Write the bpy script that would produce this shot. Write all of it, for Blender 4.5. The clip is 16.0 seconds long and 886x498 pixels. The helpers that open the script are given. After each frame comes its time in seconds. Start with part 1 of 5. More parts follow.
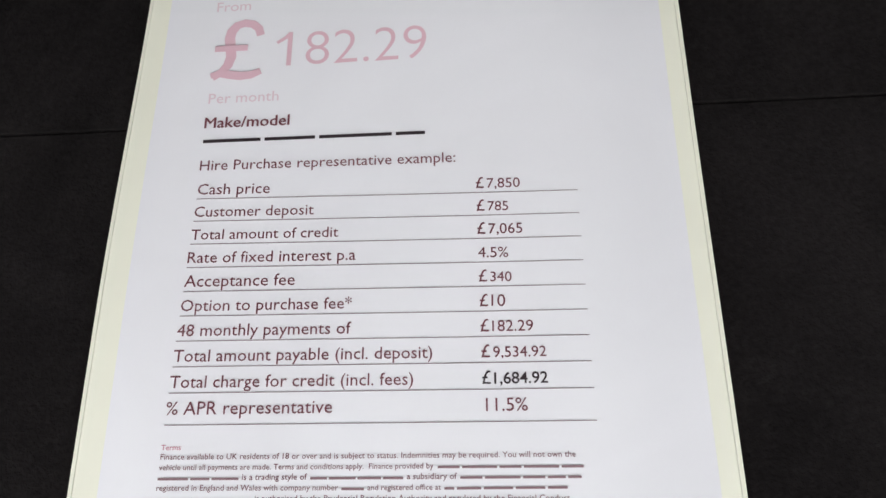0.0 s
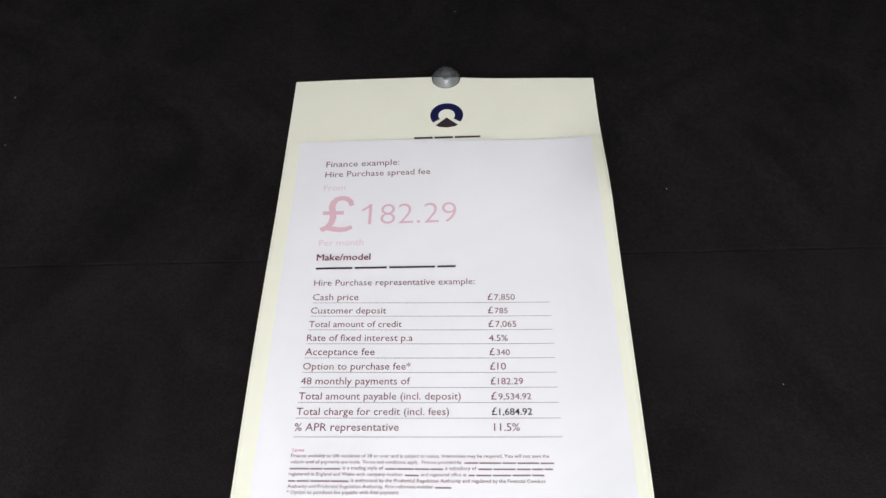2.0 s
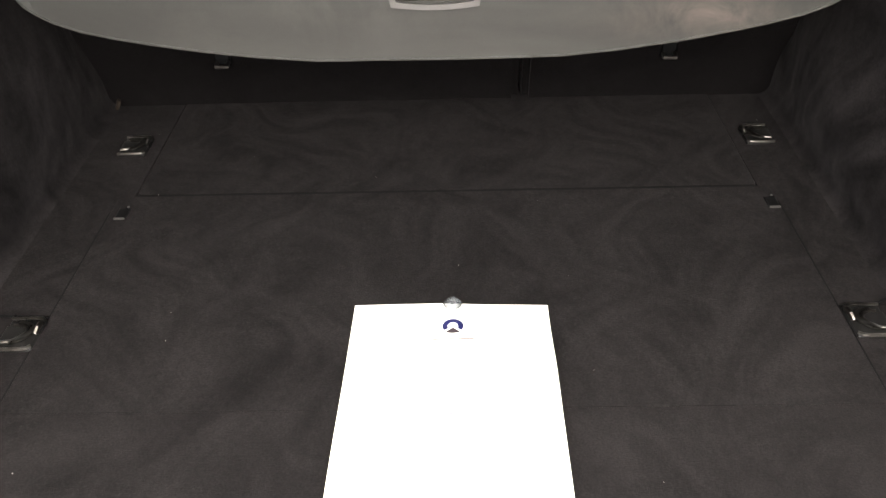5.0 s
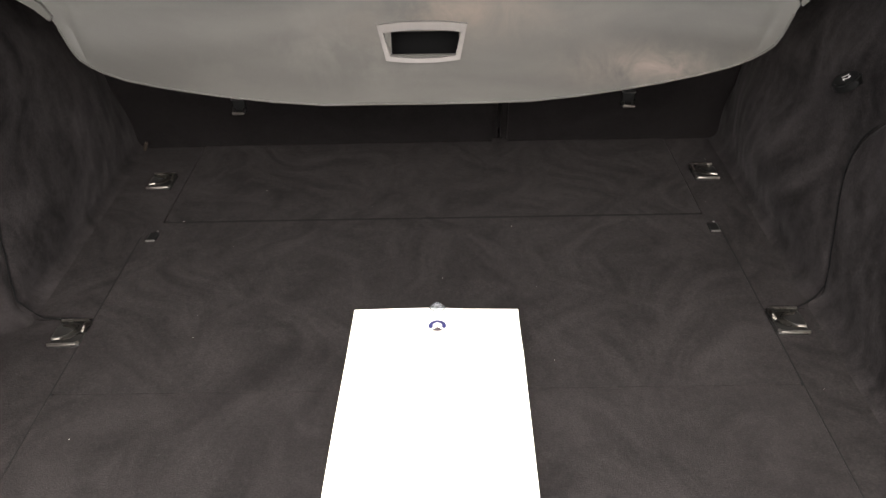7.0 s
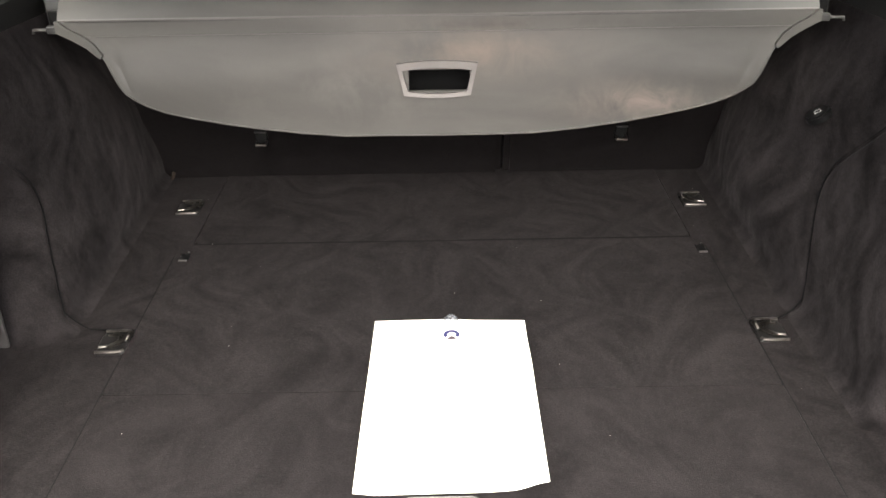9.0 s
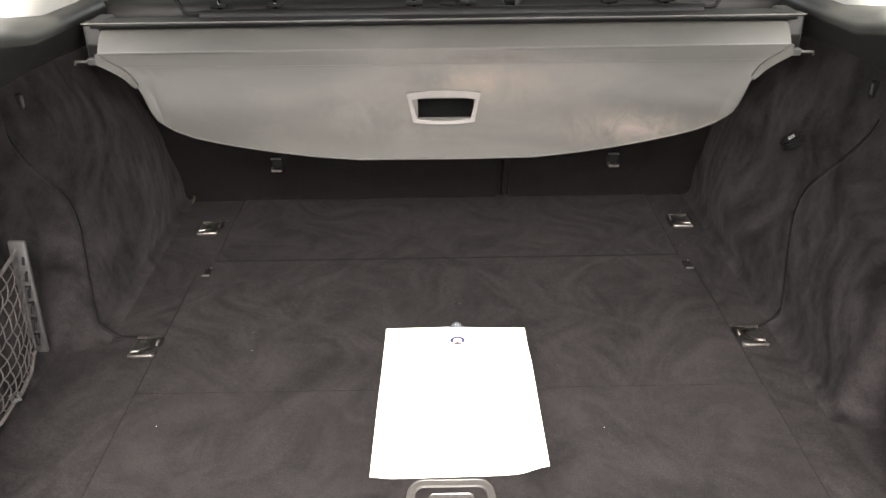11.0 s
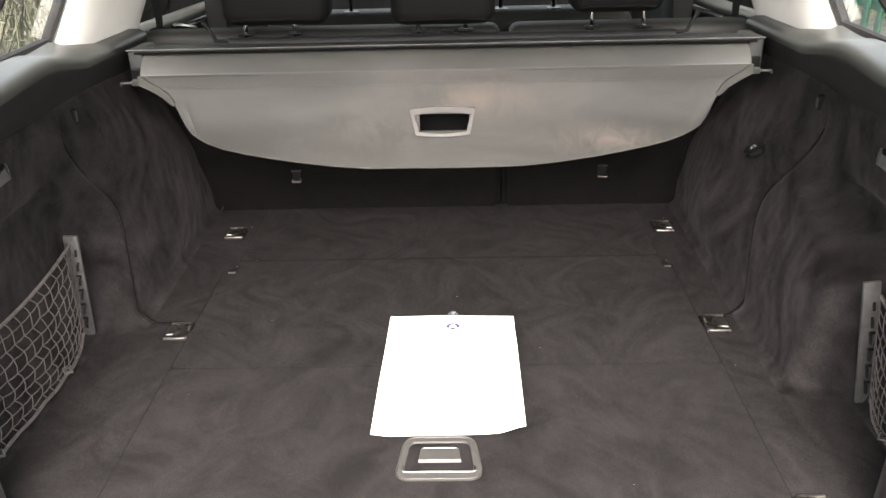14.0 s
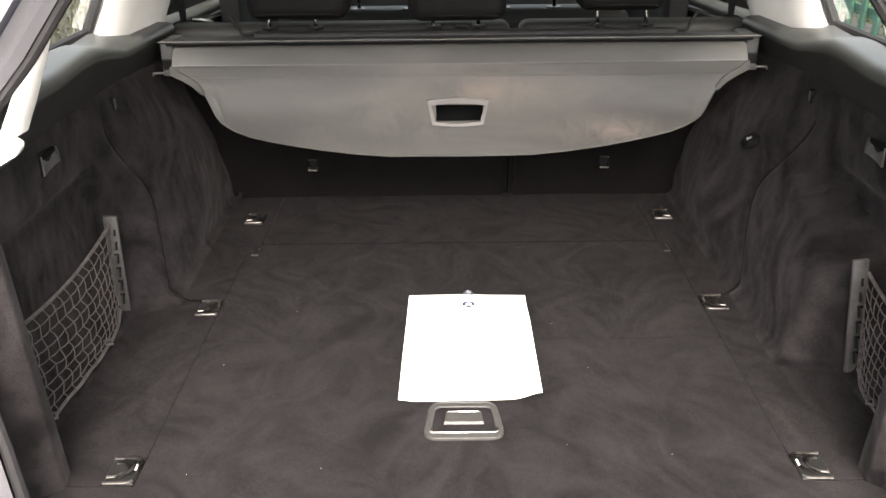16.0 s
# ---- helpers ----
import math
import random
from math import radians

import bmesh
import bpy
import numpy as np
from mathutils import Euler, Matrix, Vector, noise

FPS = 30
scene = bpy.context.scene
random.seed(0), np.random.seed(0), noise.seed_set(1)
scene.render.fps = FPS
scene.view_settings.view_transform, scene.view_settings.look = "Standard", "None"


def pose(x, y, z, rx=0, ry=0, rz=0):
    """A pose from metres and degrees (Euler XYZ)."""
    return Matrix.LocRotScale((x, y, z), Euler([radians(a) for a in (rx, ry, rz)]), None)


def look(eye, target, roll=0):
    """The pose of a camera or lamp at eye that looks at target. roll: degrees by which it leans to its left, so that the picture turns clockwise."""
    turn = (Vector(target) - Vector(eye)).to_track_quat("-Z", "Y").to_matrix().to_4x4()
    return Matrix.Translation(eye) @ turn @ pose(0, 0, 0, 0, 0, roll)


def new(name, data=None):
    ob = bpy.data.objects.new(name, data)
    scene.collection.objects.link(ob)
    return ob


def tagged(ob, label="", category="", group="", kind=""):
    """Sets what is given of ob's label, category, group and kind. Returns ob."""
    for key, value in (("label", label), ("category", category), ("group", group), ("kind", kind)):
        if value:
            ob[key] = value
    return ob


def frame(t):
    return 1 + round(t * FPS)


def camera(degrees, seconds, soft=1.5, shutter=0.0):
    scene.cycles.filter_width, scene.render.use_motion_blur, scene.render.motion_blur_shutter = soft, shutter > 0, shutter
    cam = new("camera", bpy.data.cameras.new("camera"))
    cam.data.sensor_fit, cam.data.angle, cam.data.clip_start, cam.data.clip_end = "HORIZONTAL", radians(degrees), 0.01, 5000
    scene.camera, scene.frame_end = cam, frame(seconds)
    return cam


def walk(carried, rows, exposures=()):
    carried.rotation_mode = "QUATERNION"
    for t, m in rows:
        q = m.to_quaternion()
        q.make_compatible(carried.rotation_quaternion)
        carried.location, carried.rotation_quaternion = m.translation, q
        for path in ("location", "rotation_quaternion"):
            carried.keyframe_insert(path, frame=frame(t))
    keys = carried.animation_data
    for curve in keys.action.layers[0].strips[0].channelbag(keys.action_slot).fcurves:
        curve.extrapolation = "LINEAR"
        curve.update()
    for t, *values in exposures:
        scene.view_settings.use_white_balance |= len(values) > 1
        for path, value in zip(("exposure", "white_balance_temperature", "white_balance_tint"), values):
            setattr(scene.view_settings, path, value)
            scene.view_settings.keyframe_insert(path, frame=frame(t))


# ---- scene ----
cam = camera(55.1, 16.0)
PATH = [
    (0, (0.041, -0.299, 0.302), (-0.067, 0.459, -1.546), -9.7),
    (0.5, (0.043, -0.304, 0.308), (-0.072, 0.488, -1.525), -9.4),
    (1, (0.05, -0.317, 0.338), (-0.092, 0.55, -1.459), -9.5),
    (1.5, (0.038, -0.352, 0.392), (-0.08, 0.619, -1.353), -7.1),
    (2, (0.025, -0.43, 0.462), (-0.033, 0.71, -1.18), -3.7),
    (2.5, (0.008, -0.512, 0.514), (-0.031, 0.778, -1.014), -2.9),
    (3, (-0.005, -0.555, 0.565), (-0.007, 0.868, -0.84), -1.4),
    (3.5, (-0.006, -0.597, 0.608), (-0.01, 0.94, -0.672), -1.8),
    (3.7, (-0.006, -0.608, 0.615), (-0.009, 0.959, -0.626), -1.9),
    (5.8, (0.035, -0.809, 0.671), (-0.03, 0.815, -0.493), -1.7),
    (6, (0.034, -0.829, 0.677), (-0.033, 0.804, -0.477), -1.7),
    (6.5, (0.028, -0.873, 0.692), (-0.03, 0.788, -0.42), -1.3),
    (7, (0.036, -0.905, 0.704), (0.01, 0.785, -0.366), -1.4),
    (7.5, (0.038, -0.928, 0.715), (-0.006, 0.789, -0.309), -0.4),
    (8, (0.033, -0.945, 0.723), (-0.001, 0.792, -0.268), -1.7),
    (8.2, (0.022, -0.96, 0.727), (0.009, 0.776, -0.265), -1.2),
    (10.3, (-0.01, -1.11, 0.745), (-0.001, 0.655, -0.196), -0.8),
    (10.5, (-0.014, -1.121, 0.748), (-0.003, 0.651, -0.179), -0.7),
    (11, (-0.018, -1.14, 0.752), (-0.005, 0.643, -0.154), -0.7),
    (11.5, (-0.021, -1.15, 0.757), (0.007, 0.637, -0.142), -0.1),
    (12, (-0.02, -1.169, 0.765), (0.014, 0.623, -0.121), -0.1),
    (12.5, (-0.013, -1.193, 0.773), (-0.001, 0.613, -0.087), 0.1),
    (13, (0.009, -1.246, 0.772), (-0.001, 0.554, -0.101), -0.5),
    (13.5, (0.021, -1.29, 0.775), (0.002, 0.517, -0.081), -1.0),
    (14, (0.032, -1.325, 0.78), (-0.015, 0.487, -0.065), -1.5),
    (14.5, (0.034, -1.352, 0.782), (-0.006, 0.458, -0.068), -0.7),
    (15, (0.02, -1.371, 0.786), (-0.004, 0.442, -0.058), -1.4),
    (15.5, (-0.009, -1.394, 0.785), (-0.022, 0.414, -0.07), -1.1),
    (16, (-0.029, -1.428, 0.792), (-0.038, 0.384, -0.054), -0.7),
]

walk(cam, [(t, look(eye, target, roll)) for t, eye, target, roll in PATH],
     exposures=[(0, 0.57, 6150, 10), (1.0, 0.61, 6150, 10), (2.0, 0.82, 6150, 10), (2.5, 0.66, 6200, 10), (3.0, 0.78, 6250, 10), (3.5, 1.48, 6350, 10), (3.7, 1.8, 6400, 10),
                (4.8, 2.9, 6550, 10), (5.8, 3.26, 6600, 12), (8.2, 3.3, 6600, 12), (10.5, 3.76, 6600, 12), (12.5, 3.7, 6600, 12), (15.0, 3.52, 6600, 12), (16, 3.38, 6600, 12)])

# ---- world and sun: a bright overcast day ----
world = bpy.data.worlds.new("overcast_sky")
scene.world = world
world.use_nodes = True
wn = world.node_tree.nodes
sky = wn.new("ShaderNodeTexSky")
sky.sky_type = "NISHITA"
sky.sun_disc = False
sky.sun_elevation = radians(48)
sky.sun_rotation = radians(178)
sky.air_density, sky.dust_density, sky.ozone_density = 1.0, 6.0, 0.6
wn["Background"].inputs["Strength"].default_value = 0.13
pale = wn.new("ShaderNodeHueSaturation")
pale.inputs["Saturation"].default_value = 0.35
world.node_tree.links.new(sky.outputs["Color"], pale.inputs["Color"])
world.node_tree.links.new(pale.outputs["Color"], wn["Background"].inputs["Color"])
sun = new("sun", bpy.data.lights.new("sun", "SUN"))
sun.data.energy, sun.data.angle, sun.data.color = 1.0, radians(40), (1.0, 0.95, 0.88)
sun.matrix_world = look((0.12, -3.22, 3.62), (0, 0, 0))


# ---- materials ----
def material(name, base, rough=0.6, metal=0.0, spec=0.5, vary=0.0, scale=8.0, stretch=(1, 1, 1), second=None,
             grain=0.0, grain_scale=400.0, bump=0.0, bump_scale=300.0, coat=0.0, sheen=0.0, rough_vary=0.0):
    """A procedural surface: base colour with broad and fine variation, and fine relief."""
    m = bpy.data.materials.new(name)
    m.use_nodes = True
    n, l = m.node_tree.nodes, m.node_tree.links
    b = n["Principled BSDF"]
    b.inputs["Roughness"].default_value = rough
    b.inputs["Metallic"].default_value = metal
    b.inputs["Specular IOR Level"].default_value = spec
    b.inputs["Coat Weight"].default_value = coat
    b.inputs["Coat Roughness"].default_value = 0.12
    b.inputs["Sheen Weight"].default_value = sheen
    b.inputs["Sheen Roughness"].default_value = 0.6
    coord = n.new("ShaderNodeTexCoord")
    mapping = n.new("ShaderNodeMapping")
    mapping.inputs["Scale"].default_value = stretch
    l.new(coord.outputs["Object"], mapping.inputs["Vector"])
    broad = n.new("ShaderNodeTexNoise")
    broad.inputs["Scale"].default_value, broad.inputs["Detail"].default_value = scale, 5.0
    broad.inputs["Distortion"].default_value = 0.9
    l.new(mapping.outputs["Vector"], broad.inputs["Vector"])
    ramp = n.new("ShaderNodeValToRGB")
    lo = [max(0.0, c * (1 - vary)) for c in base]
    hi = list(second) if second else [min(1.0, c * (1 + vary)) for c in base]
    ramp.color_ramp.elements[0].position, ramp.color_ramp.elements[1].position = 0.32, 0.70
    ramp.color_ramp.elements[0].color, ramp.color_ramp.elements[1].color = (*lo, 1), (*hi, 1)
    l.new(broad.outputs["Fac"], ramp.inputs["Fac"])
    colour = ramp.outputs["Color"]
    if grain:
        fine = n.new("ShaderNodeTexNoise")
        fine.inputs["Scale"].default_value, fine.inputs["Detail"].default_value = grain_scale, 3.0
        l.new(coord.outputs["Object"], fine.inputs["Vector"])
        mix = n.new("ShaderNodeMix")
        mix.data_type, mix.blend_type = "RGBA", "OVERLAY"
        mix.inputs["Factor"].default_value = grain
        l.new(colour, mix.inputs[6])
        l.new(fine.outputs["Fac"], mix.inputs[7])
        colour = mix.outputs[2]
    l.new(colour, b.inputs["Base Color"])
    if rough_vary:
        rr = n.new("ShaderNodeMapRange")
        rr.inputs["To Min"].default_value, rr.inputs["To Max"].default_value = rough - rough_vary, rough + rough_vary
        l.new(broad.outputs["Fac"], rr.inputs["Value"])
        l.new(rr.outputs["Result"], b.inputs["Roughness"])
    if bump:
        relief = n.new("ShaderNodeTexNoise")
        relief.inputs["Scale"].default_value, relief.inputs["Detail"].default_value = bump_scale, 4.0
        l.new(coord.outputs["Object"], relief.inputs["Vector"])
        bm_node = n.new("ShaderNodeBump")
        bm_node.inputs["Strength"].default_value, bm_node.inputs["Distance"].default_value = bump, 0.002
        l.new(relief.outputs["Fac"], bm_node.inputs["Height"])
        l.new(bm_node.outputs["Normal"], b.inputs["Normal"])
    return m


def carpet(name, dark, light, strokes, nap=0.05, blend=0.35, spread=(0.38, 0.63), bend=0.3, pile=0.24, dust=0.0):
    """Brushed velour: the nap lies in long wiped strokes, two ways by patches, catches light at a glance, and has a fine speckled pile."""
    m = material(name, dark, 0.95, spec=0.02, second=light, vary=0.0, scale=9.0, grain=0.6, grain_scale=420, bump=0.4, bump_scale=700, sheen=nap)
    n, l = m.node_tree.nodes, m.node_tree.links
    b = n["Principled BSDF"]
    b.inputs["Sheen Roughness"].default_value = 0.42
    b.inputs["Sheen Tint"].default_value = (1.0, 0.915, 0.90, 1)
    ramp = [x for x in n if x.type == "VALTORGB"][0]
    broad = [x for x in n if x.type == "TEX_NOISE"][0]
    coord = [x for x in n if x.type == "TEX_COORD"][0]
    broad.inputs["Roughness"].default_value, broad.inputs["Distortion"].default_value, broad.inputs["Detail"].default_value = 0.60, 1.2, 7.0
    # the strokes bend: their coordinates are carried along by a slow drift
    drift = n.new("ShaderNodeTexNoise")
    drift.inputs["Scale"].default_value, drift.inputs["Detail"].default_value = 4.2, 1.5
    centred = n.new("ShaderNodeVectorMath")
    centred.operation = "MULTIPLY_ADD"
    centred.inputs[1].default_value, centred.inputs[2].default_value = [bend] * 3, [-bend / 2] * 3
    carried = n.new("ShaderNodeVectorMath")
    l.new(coord.outputs["Object"], drift.inputs["Vector"])
    l.new(drift.outputs["Color"], centred.inputs[0])
    l.new(centred.outputs["Vector"], carried.inputs[0])
    l.new(coord.outputs["Object"], carried.inputs[1])
    ways = []
    for turn, squeeze in strokes:
        lie = n.new("ShaderNodeMapping")
        lie.vector_type = "TEXTURE"
        lie.inputs["Rotation"].default_value = [radians(a) for a in turn]
        lie.inputs["Scale"].default_value = [1 / a for a in squeeze]
        l.new(carried.outputs["Vector"], lie.inputs["Vector"])
        wiped = n.new("ShaderNodeTexNoise")
        wiped.inputs["Scale"].default_value, wiped.inputs["Detail"].default_value, wiped.inputs["Roughness"].default_value = 1.0, 4.0, 0.54
        l.new(lie.outputs["Vector"], wiped.inputs["Vector"])
        ways.append(wiped.outputs["Fac"])
    patches = n.new("ShaderNodeTexNoise")
    patches.inputs["Scale"].default_value, patches.inputs["Detail"].default_value = 5.5, 1.0
    l.new(carried.outputs["Vector"], patches.inputs["Vector"])
    pick = n.new("ShaderNodeMapRange")
    pick.inputs["From Min"].default_value, pick.inputs["From Max"].default_value = 0.43, 0.57
    l.new(patches.outputs["Fac"], pick.inputs["Value"])
    nub = n.new("ShaderNodeTexNoise")
    nub.inputs["Scale"].default_value, nub.inputs["Detail"].default_value = 105.0, 5.0
    l.new(coord.outputs["Object"], nub.inputs["Vector"])
    level = None
    for first, second, weight in ((ways[0], ways[1], pick.outputs["Result"]), (None, broad.outputs["Fac"], blend), (None, nub.outputs["Fac"], pile)):
        mix = n.new("ShaderNodeMix")
        l.new(first or level, mix.inputs[2])
        l.new(second, mix.inputs[3])
        if isinstance(weight, float):
            mix.inputs["Factor"].default_value = weight
        else:
            l.new(weight, mix.inputs["Factor"])
        level = mix.outputs[0]
    l.new(level, ramp.inputs["Fac"])
    ramp.color_ramp.elements[0].position, ramp.color_ramp.elements[1].position = spread
    lift_nap = n.new("ShaderNodeMapRange")
    lift_nap.inputs["From Min"].default_value, lift_nap.inputs["From Max"].default_value = spread
    lift_nap.inputs["To Min"].default_value, lift_nap.inputs["To Max"].default_value = 0.65 * nap, 1.4 * nap
    l.new(level, lift_nap.inputs["Value"])
    if dust:
        # fine pale dust trodden into the pile, thicker in some places than in others
        flecks, heaps = n.new("ShaderNodeTexNoise"), n.new("ShaderNodeTexNoise")
        flecks.inputs["Scale"].default_value, flecks.inputs["Detail"].default_value, flecks.inputs["Roughness"].default_value = 190.0, 6.0, 0.7
        heaps.inputs["Scale"].default_value, heaps.inputs["Detail"].default_value = 11.0, 4.0
        share = None
        for noise, lo, hi in ((flecks, 0.52, 0.74), (heaps, 0.44, 0.66)):
            l.new(coord.outputs["Object"], noise.inputs["Vector"])
            cut = n.new("ShaderNodeMapRange")
            cut.inputs["From Min"].default_value, cut.inputs["From Max"].default_value = lo, hi
            l.new(noise.outputs["Fac"], cut.inputs["Value"])
            if share:
                both = n.new("ShaderNodeMath")
                both.operation = "MULTIPLY"
                l.new(share, both.inputs[0])
                l.new(cut.outputs["Result"], both.inputs[1])
                share = both.outputs["Value"]
            else:
                share = cut.outputs["Result"]
        grey = n.new("ShaderNodeMix")
        grey.data_type = "RGBA"
        grey.inputs[7].default_value = (dust, dust * 0.95, dust * 0.90, 1)
        l.new(share, grey.inputs["Factor"])
        l.new(b.inputs["Base Color"].links[0].from_socket, grey.inputs[6])
        l.new(grey.outputs[2], b.inputs["Base Color"])
    l.new(lift_nap.outputs["Result"], b.inputs["Sheen Weight"])
    return m


# wiped across and aslant on the floor, up and down on the walls
ON_FLOOR = (((0, 0, 58), (7, 28, 12)), ((0, 0, -44), (8, 33, 12)))
ON_WALL = (((12, 0, 0), (17, 22, 7)), ((-30, 0, 0), (19, 25, 8)))
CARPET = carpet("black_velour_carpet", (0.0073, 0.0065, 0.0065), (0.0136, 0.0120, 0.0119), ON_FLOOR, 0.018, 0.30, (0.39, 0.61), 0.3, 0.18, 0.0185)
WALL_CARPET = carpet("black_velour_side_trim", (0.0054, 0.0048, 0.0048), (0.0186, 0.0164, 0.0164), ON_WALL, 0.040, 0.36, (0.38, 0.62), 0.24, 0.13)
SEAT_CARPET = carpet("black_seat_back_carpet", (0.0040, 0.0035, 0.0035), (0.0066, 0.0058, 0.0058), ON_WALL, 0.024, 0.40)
GROOVE = material("dark_joint", (0.004, 0.004, 0.004), 0.95, spec=0.05)
VINYL = material("grey_black_vinyl", (0.0406, 0.0394, 0.0358), 0.52, spec=0.25, second=(0.0581, 0.0560, 0.0507), vary=0.05, scale=4, stretch=(0.7, 1, 2.2), grain=0.12, grain_scale=900,
                 bump=0.12, bump_scale=1500, rough_vary=0.05)


def soil_and_darken_vinyl():
    """Brownish handling marks round the grip, rubbed dusty patches towards the lower edge, and a darker cloudy band
    along the top.
    """
    n, l = VINYL.node_tree.nodes, VINYL.node_tree.links
    b = n["Principled BSDF"]
    colour = b.inputs["Base Color"].links[0].from_socket
    coord = [x for x in n if x.type == "TEX_COORD"][0]
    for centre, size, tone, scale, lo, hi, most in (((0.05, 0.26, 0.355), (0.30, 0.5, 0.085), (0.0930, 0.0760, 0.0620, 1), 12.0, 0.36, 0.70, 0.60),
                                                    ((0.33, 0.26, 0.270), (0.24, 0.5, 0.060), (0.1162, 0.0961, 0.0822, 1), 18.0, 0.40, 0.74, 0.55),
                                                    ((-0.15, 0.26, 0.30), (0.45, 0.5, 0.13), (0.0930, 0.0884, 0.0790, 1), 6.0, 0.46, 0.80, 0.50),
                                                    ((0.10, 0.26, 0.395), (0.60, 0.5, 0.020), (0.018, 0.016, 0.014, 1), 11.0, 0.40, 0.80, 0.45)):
        place = n.new("ShaderNodeMapping")
        place.vector_type = "TEXTURE"
        place.inputs["Location"].default_value, place.inputs["Scale"].default_value = centre, size
        ball = n.new("ShaderNodeTexGradient")
        ball.gradient_type = "QUADRATIC_SPHERE"
        cloud = n.new("ShaderNodeTexNoise")
        cloud.inputs["Scale"].default_value, cloud.inputs["Detail"].default_value, cloud.inputs["Roughness"].default_value, cloud.inputs["Distortion"].default_value = scale, 8.0, 0.66, 0.6
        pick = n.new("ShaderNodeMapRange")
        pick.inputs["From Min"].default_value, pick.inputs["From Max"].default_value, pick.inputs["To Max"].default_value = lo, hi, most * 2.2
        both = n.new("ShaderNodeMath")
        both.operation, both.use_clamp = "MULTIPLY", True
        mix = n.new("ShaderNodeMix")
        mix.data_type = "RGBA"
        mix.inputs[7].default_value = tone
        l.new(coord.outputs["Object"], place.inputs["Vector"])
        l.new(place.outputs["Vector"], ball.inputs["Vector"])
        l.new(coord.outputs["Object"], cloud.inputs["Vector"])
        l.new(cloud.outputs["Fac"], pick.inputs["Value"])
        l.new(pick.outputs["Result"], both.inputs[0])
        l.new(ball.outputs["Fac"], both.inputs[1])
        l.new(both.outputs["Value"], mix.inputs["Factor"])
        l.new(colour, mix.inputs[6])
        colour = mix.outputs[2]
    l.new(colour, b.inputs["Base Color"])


soil_and_darken_vinyl()
VINYL_EDGE = material("vinyl_piping", (0.064, 0.060, 0.056), 0.5, spec=0.35, vary=0.1, scale=20)
PLASTIC = material("dark_grey_soft_plastic", (0.024, 0.0242, 0.0238), 0.50, spec=0.36, vary=0.12, scale=14, bump=0.25, bump_scale=1800)
LATCH_GREY = material("light_grey_latch_plastic", (0.046, 0.0445, 0.042), 0.5, spec=0.35, vary=0.25, scale=60, bump=0.2, bump_scale=1500)
PLASTIC_GREY = material("grey_cassette_plastic", (0.0165, 0.0164, 0.0156), 0.55, spec=0.3, vary=0.1, scale=10, bump=0.15, bump_scale=1500)
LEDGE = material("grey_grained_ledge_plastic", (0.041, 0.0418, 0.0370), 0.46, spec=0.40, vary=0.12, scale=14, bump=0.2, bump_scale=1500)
# the ledge plastic again, darkened to carry the shade of its face and end
LEDGE_SHADED = material("shaded_ledge_plastic", (0.0150, 0.0150, 0.0140), 0.38, spec=0.50, vary=0.12, scale=14, bump=0.2, bump_scale=1500)
SEAT_TOP = material("grey_black_leather_edge", (0.0125, 0.0121, 0.0112), 0.55, spec=0.2, vary=0.12, scale=16, bump=0.2, bump_scale=700)
JAMB = material("pale_grey_jamb", (0.052, 0.049, 0.052), 0.45, spec=0.4, vary=0.1, scale=14)
ROLL = material("dark_padded_vinyl", (0.0068, 0.0066, 0.0063), 0.6, spec=0.2, vary=0.1, scale=20, bump=0.15, bump_scale=900)
PLASTIC_FRAME = material("light_grey_plastic", (0.098, 0.090, 0.084), 0.45, spec=0.35, vary=0.06, scale=30)
BLACK_PLASTIC = material("black_plastic", (0.0045, 0.0045, 0.0045), 0.55, spec=0.1, vary=0.2)
CREAM = material("cream_pillar_trim", (0.76, 0.73, 0.67), 0.75, spec=0.25, vary=0.04, scale=10, bump=0.1, bump_scale=1200)
LEATHER = material("black_leather", (0.0052, 0.0049, 0.0046), 0.65, spec=0.07, vary=0.15, scale=12, bump=0.3, bump_scale=500)
CHROME = material("chrome", (0.36, 0.345, 0.32), 0.24, metal=1.0, vary=0.08, scale=90, rough_vary=0.06)
POST = material("polished_chrome_post", (0.50, 0.485, 0.46), 0.09, metal=1.0, vary=0.05, scale=90)
EYE_METAL = material("dulled_chrome", (0.145, 0.134, 0.120), 0.30, metal=1.0, vary=0.2, scale=120, rough_vary=0.08)
PAD = material("dark_cup_plastic", (0.0080, 0.0075, 0.0070), 0.5, spec=0.25, vary=0.2, scale=70)
SATIN = material("satin_metal", (0.034, 0.0318, 0.0285), 0.5, spec=0.4, metal=0.1, vary=0.1, scale=40, bump=0.05, bump_scale=1200)
STEEL = material("worn_grey_metal", (0.044, 0.042, 0.040), 0.55, metal=0.25, vary=0.25, scale=40)
CORD = material("dark_grey_net_cord", (0.060, 0.053, 0.049), 0.8, spec=0.15, vary=0.3, scale=60)
RUBBER = material("black_rubber_seal", (0.011, 0.010, 0.010), 0.7, spec=0.2, vary=0.3, scale=30)
PAINT = material("dark_blue_car_paint", (0.022, 0.023, 0.034), 0.3, spec=0.5, coat=0.8, vary=0.1, scale=10)
POUCH = material("cream_plastic_pouch", (0.83, 0.83, 0.70), 0.35, spec=0.3, vary=0.02, scale=18, rough_vary=0.06, coat=0.15)
PAPER = material("white_printed_paper", (0.80, 0.80, 0.82), 0.5, spec=0.25, vary=0.03, scale=10, grain=0.03, grain_scale=1200, coat=0.12)
INK_RED = material("dark_red_ink", (0.165, 0.050, 0.064), 0.6, vary=0.05)
INK_BLACK = material("black_ink", (0.030, 0.020, 0.024), 0.6, vary=0.05)
